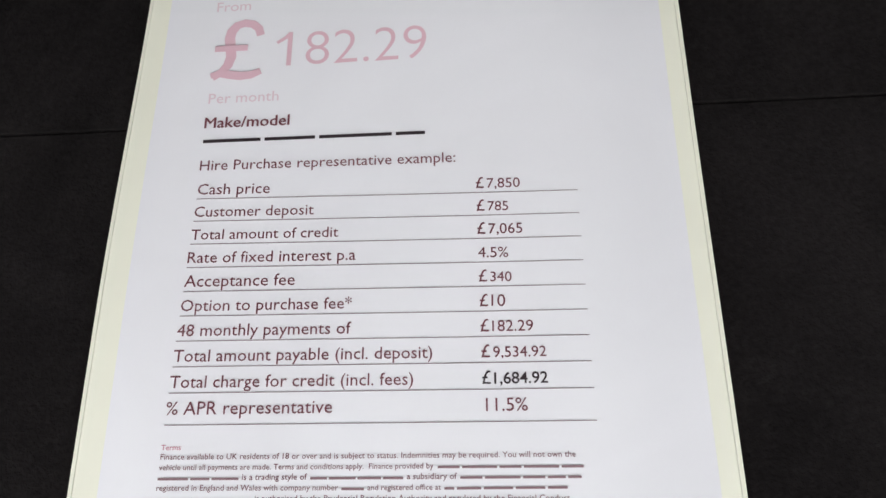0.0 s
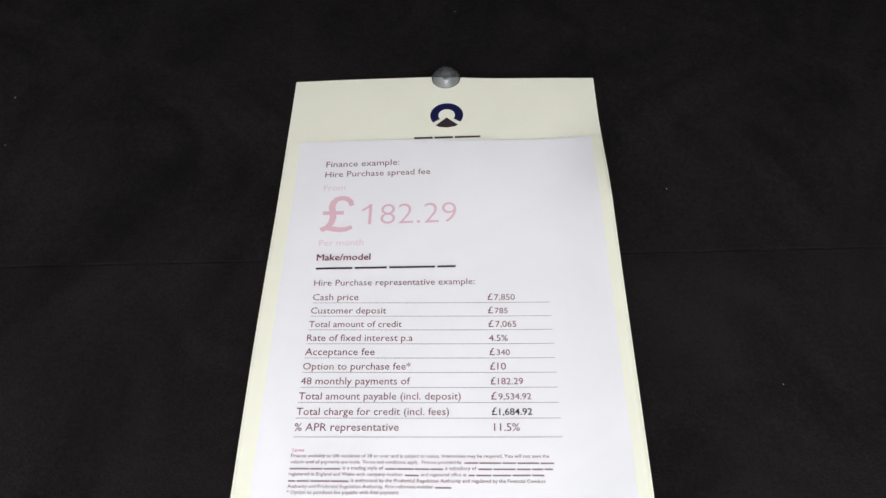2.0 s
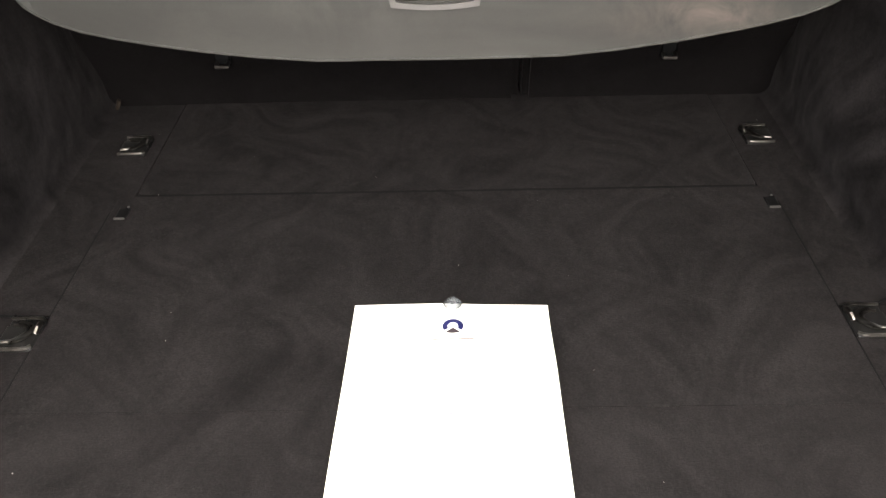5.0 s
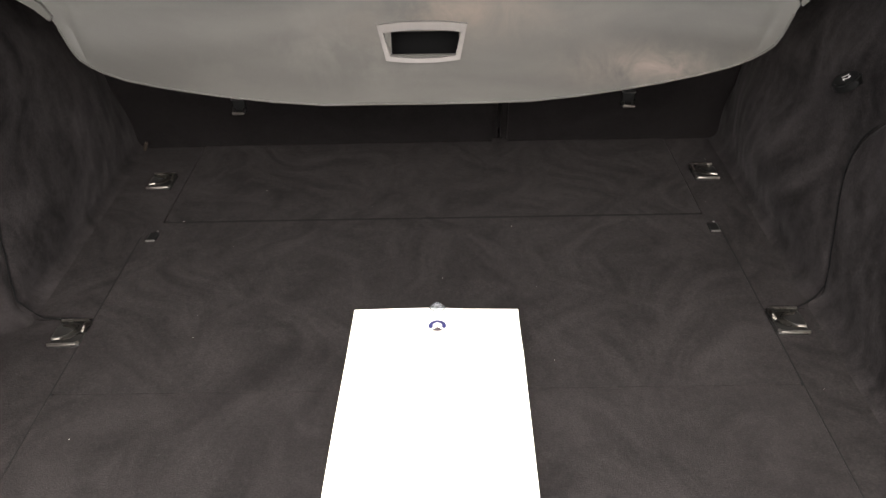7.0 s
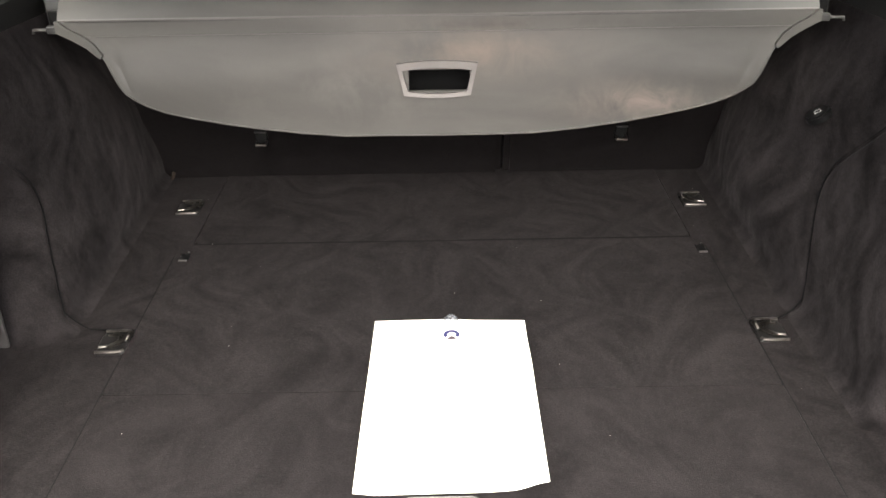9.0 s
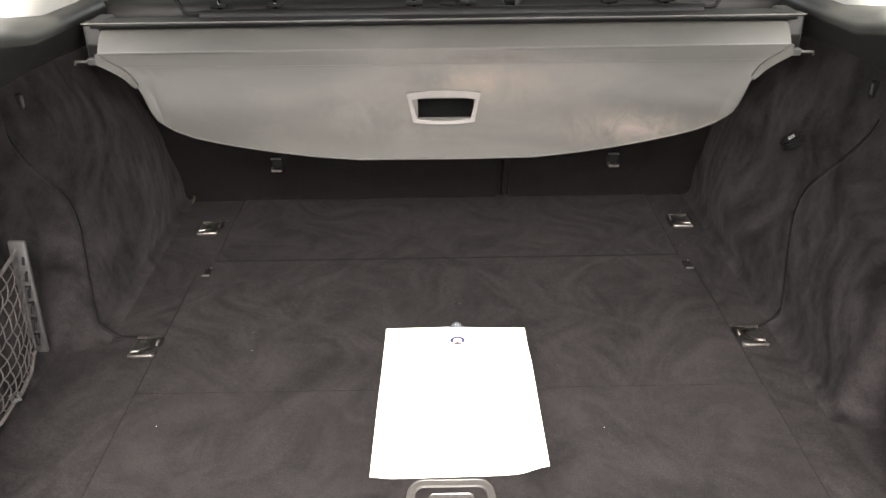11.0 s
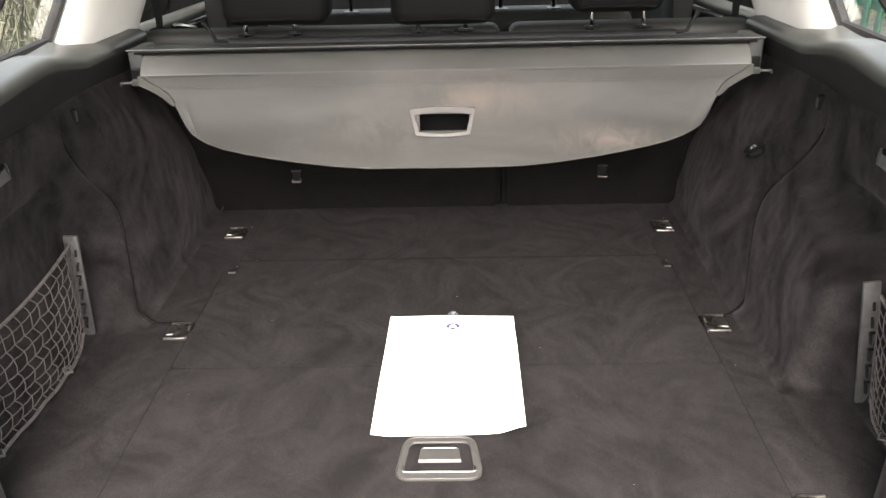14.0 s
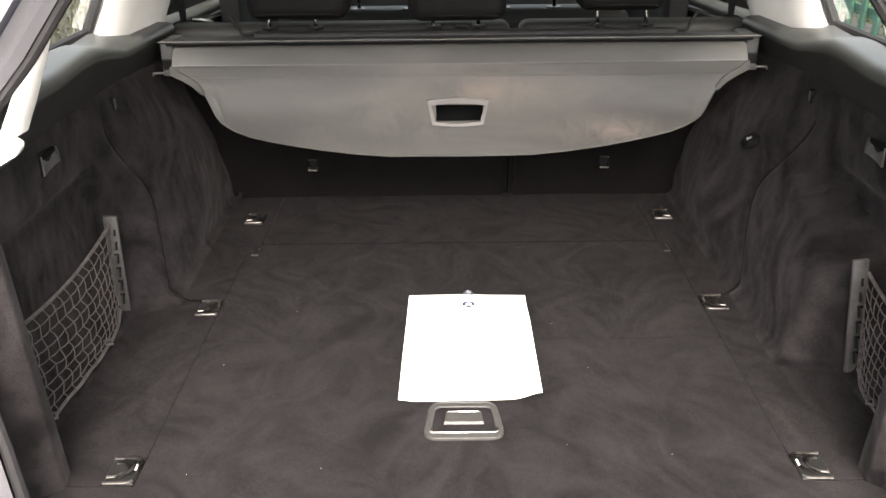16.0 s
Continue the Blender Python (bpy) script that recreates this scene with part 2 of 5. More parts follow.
INK_PINK = material("faded_pink_ink", (0.70, 0.47, 0.53), 0.6, vary=0.05)
INK_PALE = material("pale_pink_ink", (0.71, 0.56, 0.605), 0.6, vary=0.05)
INK_RULE = material("thin_grey_red_rule", (0.16, 0.085, 0.095), 0.6)
INK_BAR = material("greyed_red_ink", (0.25, 0.15, 0.165), 0.6)
INK_BLUE = material("navy_ink", (0.006, 0.007, 0.058), 0.5)
INK_CRIMSON = material("crimson_ink", (0.50, 0.16, 0.22), 0.6)
GROUND = material("wet_grey_gravel", (0.055, 0.052, 0.046), 0.9, spec=0.2, vary=0.4, scale=6, grain=0.5, grain_scale=60, bump=0.6, bump_scale=40)
LEAF_BRIGHT = material("bright_hedge_leaf", (0.055, 0.085, 0.024), 0.6, spec=0.3, vary=0.5, scale=2.5)
TWIG = material("bare_twig", (0.062, 0.060, 0.038), 0.85, vary=0.4, scale=5)
FENCE = material("green_painted_fence", (0.018, 0.060, 0.040), 0.6, vary=0.2, scale=6)
DOOR_TRIM = material("near_black_door_trim", (0.008, 0.008, 0.008), 0.6, spec=0.12, vary=0.2, scale=14, bump=0.2, bump_scale=1500)
HEADLINING = material("grey_headlining_cloth", (0.50, 0.48, 0.435), 0.9, spec=0.1, vary=0.05, scale=12, bump=0.2, bump_scale=900)
FRONT_SEAT = material("dark_grey_green_leather", (0.0125, 0.0130, 0.0112), 0.6, spec=0.15, vary=0.15, scale=12, bump=0.3, bump_scale=500)
TAN = material("tan_fabric", (0.016, 0.012, 0.009), 0.9, spec=0.1, vary=0.2, scale=80)
LINT = material("white_lint", (0.74, 0.72, 0.68), 0.9)

GLASS = bpy.data.materials.new("window_glass")
GLASS.use_nodes = True
_n, _l = GLASS.node_tree.nodes, GLASS.node_tree.links
_clear, _gloss, _mixer, _fres = _n.new("ShaderNodeBsdfTransparent"), _n.new("ShaderNodeBsdfGlossy"), _n.new("ShaderNodeMixShader"), _n.new("ShaderNodeFresnel")
_clear.inputs["Color"].default_value = (0.80, 0.84, 0.82, 1)
_gloss.inputs["Roughness"].default_value = 0.02
_fres.inputs["IOR"].default_value = 1.5
_l.new(_fres.outputs["Fac"], _mixer.inputs["Fac"])
_l.new(_clear.outputs["BSDF"], _mixer.inputs[1])
_l.new(_gloss.outputs["BSDF"], _mixer.inputs[2])
_l.new(_mixer.outputs["Shader"], _n["Material Output"].inputs["Surface"])
TINT = GLASS.copy()
TINT.name = "tinted_cabin_glass"
for _node in TINT.node_tree.nodes:
    if _node.type == "BSDF_TRANSPARENT":
        _node.inputs["Color"].default_value = (0.75, 0.79, 0.75, 1)
CUP = bpy.data.materials.new("clear_suction_cup")
CUP.use_nodes = True
_b = CUP.node_tree.nodes["Principled BSDF"]
_b.inputs["Base Color"].default_value = (0.55, 0.57, 0.60, 1)
_b.inputs["Roughness"].default_value, _b.inputs["Transmission Weight"].default_value, _b.inputs["IOR"].default_value = 0.08, 0.9, 1.45


# ---- mesh helpers ----
def finish(ob, smooth=True, angle=35):
    me = ob.data
    for poly in me.polygons:
        poly.use_smooth = smooth
    if smooth:
        me.set_sharp_from_angle(angle=radians(angle))
    return ob


def part(name, bm, mat, parent=None, label="", smooth=True, angle=35):
    """Links a bmesh as one mesh object, under a thing or a part when one is given."""
    bmesh.ops.recalc_face_normals(bm, faces=bm.faces)
    me = bpy.data.meshes.new(name)
    bm.to_mesh(me)
    bm.free()
    me.materials.append(mat)
    ob = new(name, me)
    if parent:
        ob.parent = parent
    if label:
        ob["label"] = label
    return finish(ob, smooth, angle)


def face_up(ob):
    """Turns the faces of a lying sheet upwards."""
    if sum(poly.normal.z for poly in ob.data.polygons) < 0:
        ob.data.flip_normals()
    return ob


def thing(name, label, category, group="", at=(0, 0, 0), kind=""):
    ob = new(name)
    ob.location = at
    ob.empty_display_size = 0.02
    return tagged(ob, label, category, group, kind)


def B():
    return bmesh.new()


def box(bm, c, size, bevel=0.0, seg=2, turn=None):
    m = Matrix.Translation(c) @ (turn or Matrix()) @ Matrix.Diagonal((*size, 1))
    made = bmesh.ops.create_cube(bm, size=1, matrix=m)["verts"]
    if bevel:
        edges = list({e for v in made for e in v.link_edges})
        bmesh.ops.bevel(bm, geom=edges, offset=bevel, segments=seg, profile=0.5, affect="EDGES")
    return bm


def tube(bm, pts, r, n=6, closed=False):
    pts = [Vector(p) for p in pts]
    rings, up = [], None
    for i, p in enumerate(pts):
        a = pts[i - 1] if i or closed else p
        b = pts[(i + 1) % len(pts)] if i < len(pts) - 1 or closed else p
        d = (b - a).normalized()
        if up is None:
            up = d.orthogonal().normalized()
        up = (up - d * up.dot(d)).normalized()
        side = d.cross(up)
        rings.append([bm.verts.new(p + r * (math.cos(k * math.tau / n) * up + math.sin(k * math.tau / n) * side)) for k in range(n)])
    pairs = list(zip(rings, rings[1:])) + ([(rings[-1], rings[0])] if closed else [])
    for a, b in pairs:
        for k in range(n):
            bm.faces.new((a[k], a[(k + 1) % n], b[(k + 1) % n], b[k]))
    if not closed:
        bm.faces.new(rings[0][::-1])
        bm.faces.new(rings[-1])
    return bm


def grid(bm, rows):
    vs = [[bm.verts.new(p) for p in row] for row in rows]
    for a, b in zip(vs, vs[1:]):
        for k in range(len(a) - 1):
            bm.faces.new((a[k], a[k + 1], b[k + 1], b[k]))
    return bm


def prism(bm, outline, axis, a, b, bevel=0.0):
    """An outline of pairs, drawn out along an axis from a to b."""
    put = {"x": lambda u, v, w: (w, u, v), "y": lambda u, v, w: (u, w, v), "z": lambda u, v, w: (u, v, w)}[axis]
    lo = [bm.verts.new(put(u, v, a)) for u, v in outline]
    hi = [bm.verts.new(put(u, v, b)) for u, v in outline]
    bm.faces.new(lo[::-1])
    bm.faces.new(hi)
    n = len(lo)
    for k in range(n):
        bm.faces.new((lo[k], lo[(k + 1) % n], hi[(k + 1) % n], hi[k]))
    if bevel:
        bmesh.ops.bevel(bm, geom=list(bm.edges), offset=bevel, segments=2, affect="EDGES", clamp_overlap=True)
    return bm


def rounded(x0, y0, x1, y1, r, n=6):
    out = []
    for cx, cy, a in ((x1 - r, y1 - r, 0), (x0 + r, y1 - r, 90), (x0 + r, y0 + r, 180), (x1 - r, y0 + r, 270)):
        out += [(cx + r * math.cos(radians(a + 90 * k / n)), cy + r * math.sin(radians(a + 90 * k / n))) for k in range(n + 1)]
    return out


def ring_plate(bm, outer, inner, z0, z1):
    """A flat frame between two outlines of as many points."""
    n = len(outer)
    rows = [[bm.verts.new((*p, z)) for p in line] for line, z in ((outer, z0), (outer, z1), (inner, z1), (inner, z0))]
    for a, b in zip(rows, rows[1:] + rows[:1]):
        for k in range(n):
            bm.faces.new((a[k], a[(k + 1) % n], b[(k + 1) % n], b[k]))
    return bm


def thick(ob, metres, offset=-1.0):
    mod = ob.modifiers.new("thickness", "SOLIDIFY")
    mod.thickness, mod.offset, mod.use_quality_normals = metres, offset, True
    crisp = ob.modifiers.new("crisp_rim", "EDGE_SPLIT")
    crisp.split_angle, crisp.use_edge_sharp = radians(62), False
    return ob


def lerp(table, v):
    xs, ys = zip(*table)
    return float(np.interp(v, xs, ys))


def soft(table, v):
    """The same table with its corners rounded off."""
    return sum(lerp(table, max(0.0, v + d)) for d in (-0.024, -0.012, 0.0, 0.012, 0.024)) / 5


def ease(v):
    v = min(1.0, max(0.0, v))
    return v * v * (3 - 2 * v)


# ---- ground and hedges outside ----
g = part("ground", grid(B(), [[(-400, -400, -0.64), (400, -400, -0.64)], [(-400, 400, -0.64), (400, 400, -0.64)]]), GROUND)
tagged(g, "grey gravel ground stretching away round the car", "ground", kind="structure")


def hedge(name, label, x, y0, y1, height, mat, leaves, twigs, seed):
    """A hedge of separate small leaves among thin bent twigs."""
    rnd = random.Random(seed)
    nr = np.random.RandomState(seed)
    c = np.column_stack((x + nr.normal(0, 0.30, leaves), nr.uniform(y0, y1, leaves), -0.64 + height * nr.random_sample(leaves) * (0.75 + 0.25 * nr.random_sample(leaves))))
    a = nr.normal(size=(leaves, 3))
    a /= np.linalg.norm(a, axis=1)[:, None]
    e = np.cross(a, nr.normal(size=(leaves, 3)))
    e /= np.linalg.norm(e, axis=1)[:, None]
    size = nr.uniform(0.010, 0.026, leaves)[:, None]
    verts = np.stack((c + size * a, c + 0.42 * size * e, c - size * a, c - 0.42 * size * e), axis=1).reshape(-1, 3)
    bm = B()
    for _ in range(twigs):
        q0 = Vector((x + rnd.gauss(0, 0.25), rnd.uniform(y0, y1), -0.64))
        q2 = q0 + Vector((rnd.gauss(0, 0.25), rnd.gauss(0, 0.5), height * rnd.uniform(0.4, 1.05)))
        tube(bm, [q0, (q0 + q2) / 2 + Vector((rnd.gauss(0, 0.06), rnd.gauss(0, 0.06), 0)), q2], rnd.uniform(0.003, 0.010), 4)
    tv, tf = [tuple(v.co) for v in bm.verts], None
    bm.verts.index_update()
    tf = [[v.index for v in f.verts] for f in bm.faces]
    bm.free()
    n = len(tv)
    faces = tf + [[n + 4 * k, n + 4 * k + 1, n + 4 * k + 2, n + 4 * k + 3] for k in range(leaves)]
    me = bpy.data.meshes.new(name)
    me.from_pydata(tv + [tuple(v) for v in verts], [], faces)
    me.materials.append(mat)
    return tagged(new(name, me), label, "hedge", kind="stuff")


hedge("hedge", "tangled bare brown hedge of twigs and dry leaves", -2.7, -1.0, 11.0, 1.55, TWIG, 26000, 900, 3)
hedge("hedge", "leafy green hedge behind the fence", 3.9, -1.0, 13.0, 1.5, LEAF_BRIGHT, 26000, 500, 4)
hedge("hedge", "tall green bushes beyond the brown hedge", -5.5, 2.0, 22.0, 1.9, LEAF_BRIGHT, 22000, 300, 6)
fence = thing("fence", "green painted slatted fence by the drive", "fence", at=(3.3, 0, -0.64))
for k in range(44):
    part("slat", box(B(), (0, 0.2 + k * 0.24, 0.55), (0.03, 0.075, 1.1), 0.006, 1), FENCE, fence)
for zz in (0.25, 0.85):
    part("rail", box(B(), (0.035, 5.4, zz), (0.04, 10.8, 0.08), 0.006, 1), FENCE, fence)

# ---- floor of the load space ----
floor = part("floor", box(B(), (0, 0.05, -0.035), (1.36, 1.24, 0.055)), GROOVE)
tagged(floor, "black velour carpeted load floor in hinged panels", "floor", kind="structure")


def panel(x0, y0, x1, y1, z=0.0, r=0.012, e=0.0018):
    bm = B()
    out = rounded(x0, y0, x1, y1, r, 3)
    inner = rounded(x0 + e, y0 + e, x1 - e, y1 - e, r, 3)
    n = len(out)
    rows = [[bm.verts.new((*p, h)) for p in line] for line, h in ((out, z - 0.012), (out, z - e), (inner, z))]
    for a, b in zip(rows, rows[1:]):
        for k in range(n):
            bm.faces.new((a[k], a[(k + 1) % n], b[(k + 1) % n], b[k]))
    bm.faces.new(rows[-1])
    return part("floor_panel", bm, CARPET, floor)


panel(-0.4668, -0.560, 0.4602, -0.1155, r=0.003, e=0.0010)
panel(-0.4668, -0.1151, 0.4602, 0.3022, -0.0007, r=0.006, e=0.0010)
panel(-0.4445, 0.3060, 0.4450, 0.640, -0.0020, 0.010, 0.002)


def strip(s):
    """The carpet beside the hinged panels, with the notch at the far panel."""
    xo = 0.70
    xi = 0.4684 if s < 0 else 0.4618
    for outline, top in (([(xi, -0.4935), (xo, -0.4935), (xo, 0.0425), (xi, 0.0425)], -0.0034),
                         ([(xi, 0.0445), (xo, 0.0445), (xo, 0.64), (0.4456, 0.64), (0.4456, 0.280), (xi, 0.262)], -0.0034),
                         ([(xi, -0.62), (xo, -0.62), (xo, -0.4970), (xi, -0.4970)], -0.0034)):
        part("floor_panel", prism(B(), [(s * x, y) for x, y in outline], "z", -0.012, top), CARPET, floor)


strip(-1)
strip(1)
# dark fill added in the panel gaps, standing in for the shade inside them
for x in (-0.4676, 0.4610):
    part("joint_shade", box(B(), (x, -0.115, -0.0065), (0.0030, 0.760, 0.0090)), GROOVE, floor)
part("joint_shade", box(B(), (0, 0.3041, -0.0065), (0.890, 0.0046, 0.0090)), GROOVE, floor)

# ---- side trim ----
SIDES = {
    -1: dict(prof=[(0, 0.572), (0.051, 0.575), (0.104, 0.590), (0.173, 0.610), (0.247, 0.630), (0.319, 0.642), (0.44, 0.660)],
             seam=[(0, 0.054), (0.050, 0.063), (0.090, 0.092), (0.120, 0.111), (0.148, 0.136), (0.177, 0.154), (0.215, 0.146), (0.262, 0.104), (0.310, 0.069), (0.342, 0.060), (0.42, 0.066)],
             wall=(0.648, 0.050), bulge=0.040, near=0.565, block=(0.571, 0.045), far=0.004),
    1: dict(prof=[(0, 0.545), (0.040, 0.549), (0.092, 0.560), (0.147, 0.580), (0.183, 0.598), (0.269, 0.624), (0.338, 0.643), (0.44, 0.658)],
            seam=[(0, 0.060), (0.036, 0.067), (0.092, 0.104), (0.113, 0.124), (0.142, 0.153), (0.170, 0.179), (0.201, 0.173), (0.248, 0.131), (0.287, 0.098), (0.323, 0.077), (0.348, 0.070), (0.42, 0.086)],
            wall=(0.646, 0.040), bulge=0.052, near=0.548, block=(0.554, 0.060), far=0.004),
}


def foot(z):
    """The carpet sweeps round onto the floor at the base."""
    r = 0.026
    return r - math.sqrt(max(0.0, r * r - (r - z) ** 2)) if z < r else 0.0


def ripple(y, z):
    """Shallow upright folds of the cloth, strongest low down."""
    return 0.0007 * math.sin(230 * y + 4 * math.sin(11 * z) + 1.5) * (0.35 + 0.65 * math.sin(70 * y + 9 * z) ** 2) * ease(z / 0.03) * (1 - 0.7 * ease((z - 0.16) / 0.12))


def rear_x(s, y, z):
    d = SIDES[s]
    ys, inner = soft(d["seam"], z), soft(d["prof"], z)
    edge = ys if s < 0 else ys + (-0.178 - ys) * (1 - ease((z - 0.15) / 0.14))
    # below a fold at the height of the latch's foot the wall falls back into a pocket behind the net
    pocket = 0.034 * ease((0.312 - z) / 0.045) * ease(z / 0.11) * ease((edge - 0.062 - y) / 0.05) * ease((y + 0.438) / 0.05)
    outer = d["wall"][0] + d["wall"][1] * z + pocket
    return s * (inner + (outer - inner) * ease((edge - 1.1 * foot(z) - y) / (0.052 if s < 0 else 0.032)) - foot(z) + ripple(y, z))


def arch_x(s, y, z):
    d = SIDES[s]
    ys, inner = soft(d["seam"], z), soft(d["prof"], z)
    u, w = min(1, max(0, (y - ys) / 0.42)), min(1, z / 0.44)
    swell = d["bulge"] * math.sin(math.pi * min(1, u * 0.80)) * math.sin(math.pi * w)
    return s * (inner + d["far"] * u - swell - foot(z) + ripple(y, z))


def tuck(d):
    """How far the cloth rolls back as it nears the seam, d metres off."""
    return 0.0065 * max(0.0, 1 - d / 0.016) ** 2


def side_wall(s):
    wall = thing("wall_left" if s < 0 else "wall_right", "black velour side trim of the load space with a wheel arch cover", "wall", kind="structure")
    zs = [0.0, 0.0003, 0.001, 0.002, 0.0035, 0.0055, 0.008, 0.011, 0.015, 0.020, 0.026] + [0.026 + 0.414 * (k / 30) for k in range(1, 31)]
    rows = []
    for z in zs:
        y1 = soft(SIDES[s]["seam"], z) - 0.0012
        y0 = -0.438
        row = []
        # the block beside the opening: a flat face between two crisp edges
        fade = 1 - ease((z - 0.36) / 0.07)
        wall_x = abs(rear_x(s, y0, z))
        xa, xb = SIDES[s]["block"][0] + SIDES[s]["block"][1] * z, SIDES[s]["near"] + 0.022 * z
        for x, y in ((xb + 0.042, -0.548), (xb + 0.036, -0.532), (xb + 0.029, -0.5195), (xb + 0.007, -0.5045), (xb + 0.0015, -0.501), (xb, -0.498), (xa - 0.001, -0.466), (xa + 0.0005, -0.4635), (xa + 0.004, -0.461), (xa + 0.030, -0.450), (xa + 0.060, -0.444)):
            row.append((s * (min(x, wall_x + 0.06) * fade + (1 - fade) * (wall_x + 0.8 * max(0.0, -0.49 - y))), y, z - 0.0056))
        row += [(rear_x(s, y0 + (y1 - y0) * k / 90, z) + s * tuck((y1 - y0) * (1 - k / 90)) * ease((0.40 - z) / 0.06), y0 + (y1 - y0) * k / 90, z - 0.0056) for k in range(91)]
        row.append((row[-1][0] + s * 0.010, y1 + 0.0005, z - 0.0056))
        rows.append(row)
    thick(part("rear_trim", grid(B(), rows), WALL_CARPET, wall, angle=50), 0.003, 0)
    rows = []
    for z in zs:
        y0 = soft(SIDES[s]["seam"], z) + 0.0012
        row = [(arch_x(s, y0, z) + s * 0.018, y0, z - 0.0056)]
        row += [(arch_x(s, y0 + (0.66 - y0) * k / 90, z) + s * tuck((0.66 - y0) * k / 90) * ease((0.40 - z) / 0.06), y0 + (0.66 - y0) * k / 90, z - 0.0056) for k in range(0, 91)]
        rows.append(row)
    thick(part("wheel_arch_cover", grid(B(), rows), WALL_CARPET, wall, angle=60), 0.003, 0)
    # dark piped joint between the two, running down to the middle lashing eye
    pts = []
    for k in range(60):
        z = 0.020 + 0.322 * (1 - k / 59)
        y = soft(SIDES[s]["seam"], z)
        pts.append((arch_x(s, y, z) + s * 0.0040, y, z))
    x_end = SIDES[s]["prof"][0][1]
    pts += [(s * (x_end - 0.010), 0.0560, 0.0060), (s * (x_end - 0.024), 0.0500, 0.0002), (s * (x_end - 0.034), 0.0450, -0.0014), (s * 0.510, 0.0430, -0.0016)]
    part("joint_piping", tube(B(), pts, 0.0011 if s < 0 else 0.0014, 8), GROOVE, wall, "black piping along the joint")
    # the padded ledge above, its face and end coloured darker for their shade
    crease = [(-0.62, 0.6), (-0.352, 0.6169), (-0.255, 0.6133), (-0.155, 0.6182), (0.017, 0.624), (0.17, 0.6201), (0.323, 0.6154), (0.706, 0.6125)]
    height = [(-0.62, 0.5), (-0.311, 0.4891), (-0.241, 0.4916), (-0.136, 0.4893), (-0.011, 0.495), (0.036, 0.4931), (0.094, 0.4826), (0.151, 0.4711), (0.228, 0.4692), (0.343, 0.4663), (0.706, 0.4548)]
    low = [(-0.62, 0.372), (-0.35, 0.388), (-0.10, 0.402), (0.03, 0.400), (0.15, 0.394), (0.28, 0.382), (0.36, 0.374), (0.8, 0.36)]
    base = [(-0.62, 0.495), (0.0, 0.492), (0.148, 0.498), (0.26, 0.477), (0.386, 0.455), (0.55, 0.446), (0.8, 0.44)]
    rows, tops, ends = [], [], []
    for k in range(69):
        y = -0.60 + 1.04 * k / 68
        xc, zc, zb = lerp(crease, y), lerp(height, y), lerp(low, y)
        zt = lerp(base, y)
        lean = min(0.045, max(0.004, 0.660 - xc))
        prof = [(xc + lean + 0.030, zb + 0.001), (xc + lean + 0.006, zb), (xc + lean, zb + 0.003), (xc + 0.85 * lean, zb + 0.010), (xc + 0.66 * lean, zb + 0.024), (xc + 0.33 * lean, (zb + zc) / 2), (xc + 0.05 * lean, zc - 0.018), (xc - 0.0005, zc - 0.011),
                (xc + 0.0008, zc - 0.0060), (xc + 0.0035, zc - 0.0022), (xc + 0.0075, zc + 0.0006), (xc + 0.015, zc + max(0.003, 0.45 * (zt - zc)))]
        prof += [(max(xc + 0.022, 0.664), max(zc + 0.003, zt - 0.004)), (max(xc + 0.030, 0.674), max(zc + 0.005, zt - 0.001)), (0.690, max(zc + 0.006, zt)), (0.6945, max(zc + 0.006, zt) - 0.004), (0.696, zt - 0.03)]
        rows.append([(s * x, y, z) for x, z in prof[:7]])
        # the rounded crease goes with the top, whose paler colour gives its highlight
        (tops if y < 0.26 else ends).append([(s * x, y, z) for x, z in prof[6:]])
        if not ends:
            last_top = tops[-1]
    thick(part("padded_ledge", grid(B(), rows), LEDGE_SHADED, wall, "soft plastic ledge face, darkened as shaded", angle=70), 0.003, 0)
    thick(part("ledge_end", grid(B(), [last_top] + ends), LEDGE_SHADED, wall, "end of the ledge, darkened as shaded", angle=70), 0.003, 0)
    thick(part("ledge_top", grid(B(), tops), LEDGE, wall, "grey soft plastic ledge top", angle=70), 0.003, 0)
    # cream pillar between the windows
    cols = ((0.026, 0.172, 0.499), (0.012, 0.160, 0.500), (0.004, 0.156, 0.501), (0.002, 0.160, 0.501), (-0.004, 0.26, 0.478), (-0.004, 0.365, 0.456), (-0.003, 0.440, 0.449), (0.006, 0.505, 0.444), (0.035, 0.560, 0.440))
    rows = []
    for k in range(15):
        h = k / 14
        rows.append([(s * (0.660 + dx - 0.10 * h - 0.02 * h * h), y + 0.36 * h, zb - 0.010 + 0.44 * h) for dx, y, zb in cols])
    thick(part("pillar_trim", grid(B(), rows), CREAM, wall, "cream pillar trim", angle=60), 0.004, 0)
    # cream trim of the rear pillar, beside the open tailgate
    inner = [(0.440, 0.600, -0.322), (0.470, 0.592, -0.306), (0.500, 0.578, -0.302), (0.555, 0.556, -0.296), (0.620, 0.540, -0.268), (0.700, 0.512, -0.235), (0.88, 0.450, -0.165)]
    rows = []
    for k in range(23):
        z = 0.459 + 0.411 * k / 22
        x = lerp([(a, b) for a, b, c in inner], z)
        y = lerp([(a, c) for a, b, c in inner], z)
        w = 0.056 - 0.014 * ease((z - 0.46) / 0.15)
        rows.append([(s * (x + 0.070), y + 0.030, z), (s * (x + 0.030), y + 0.012, z), (s * (x + 0.008), y + 0.002, z), (s * x, y - 0.008, z), (s * (x + 0.002), y - w, z), (s * (x + 0.012), y - w - 0.008, z)])
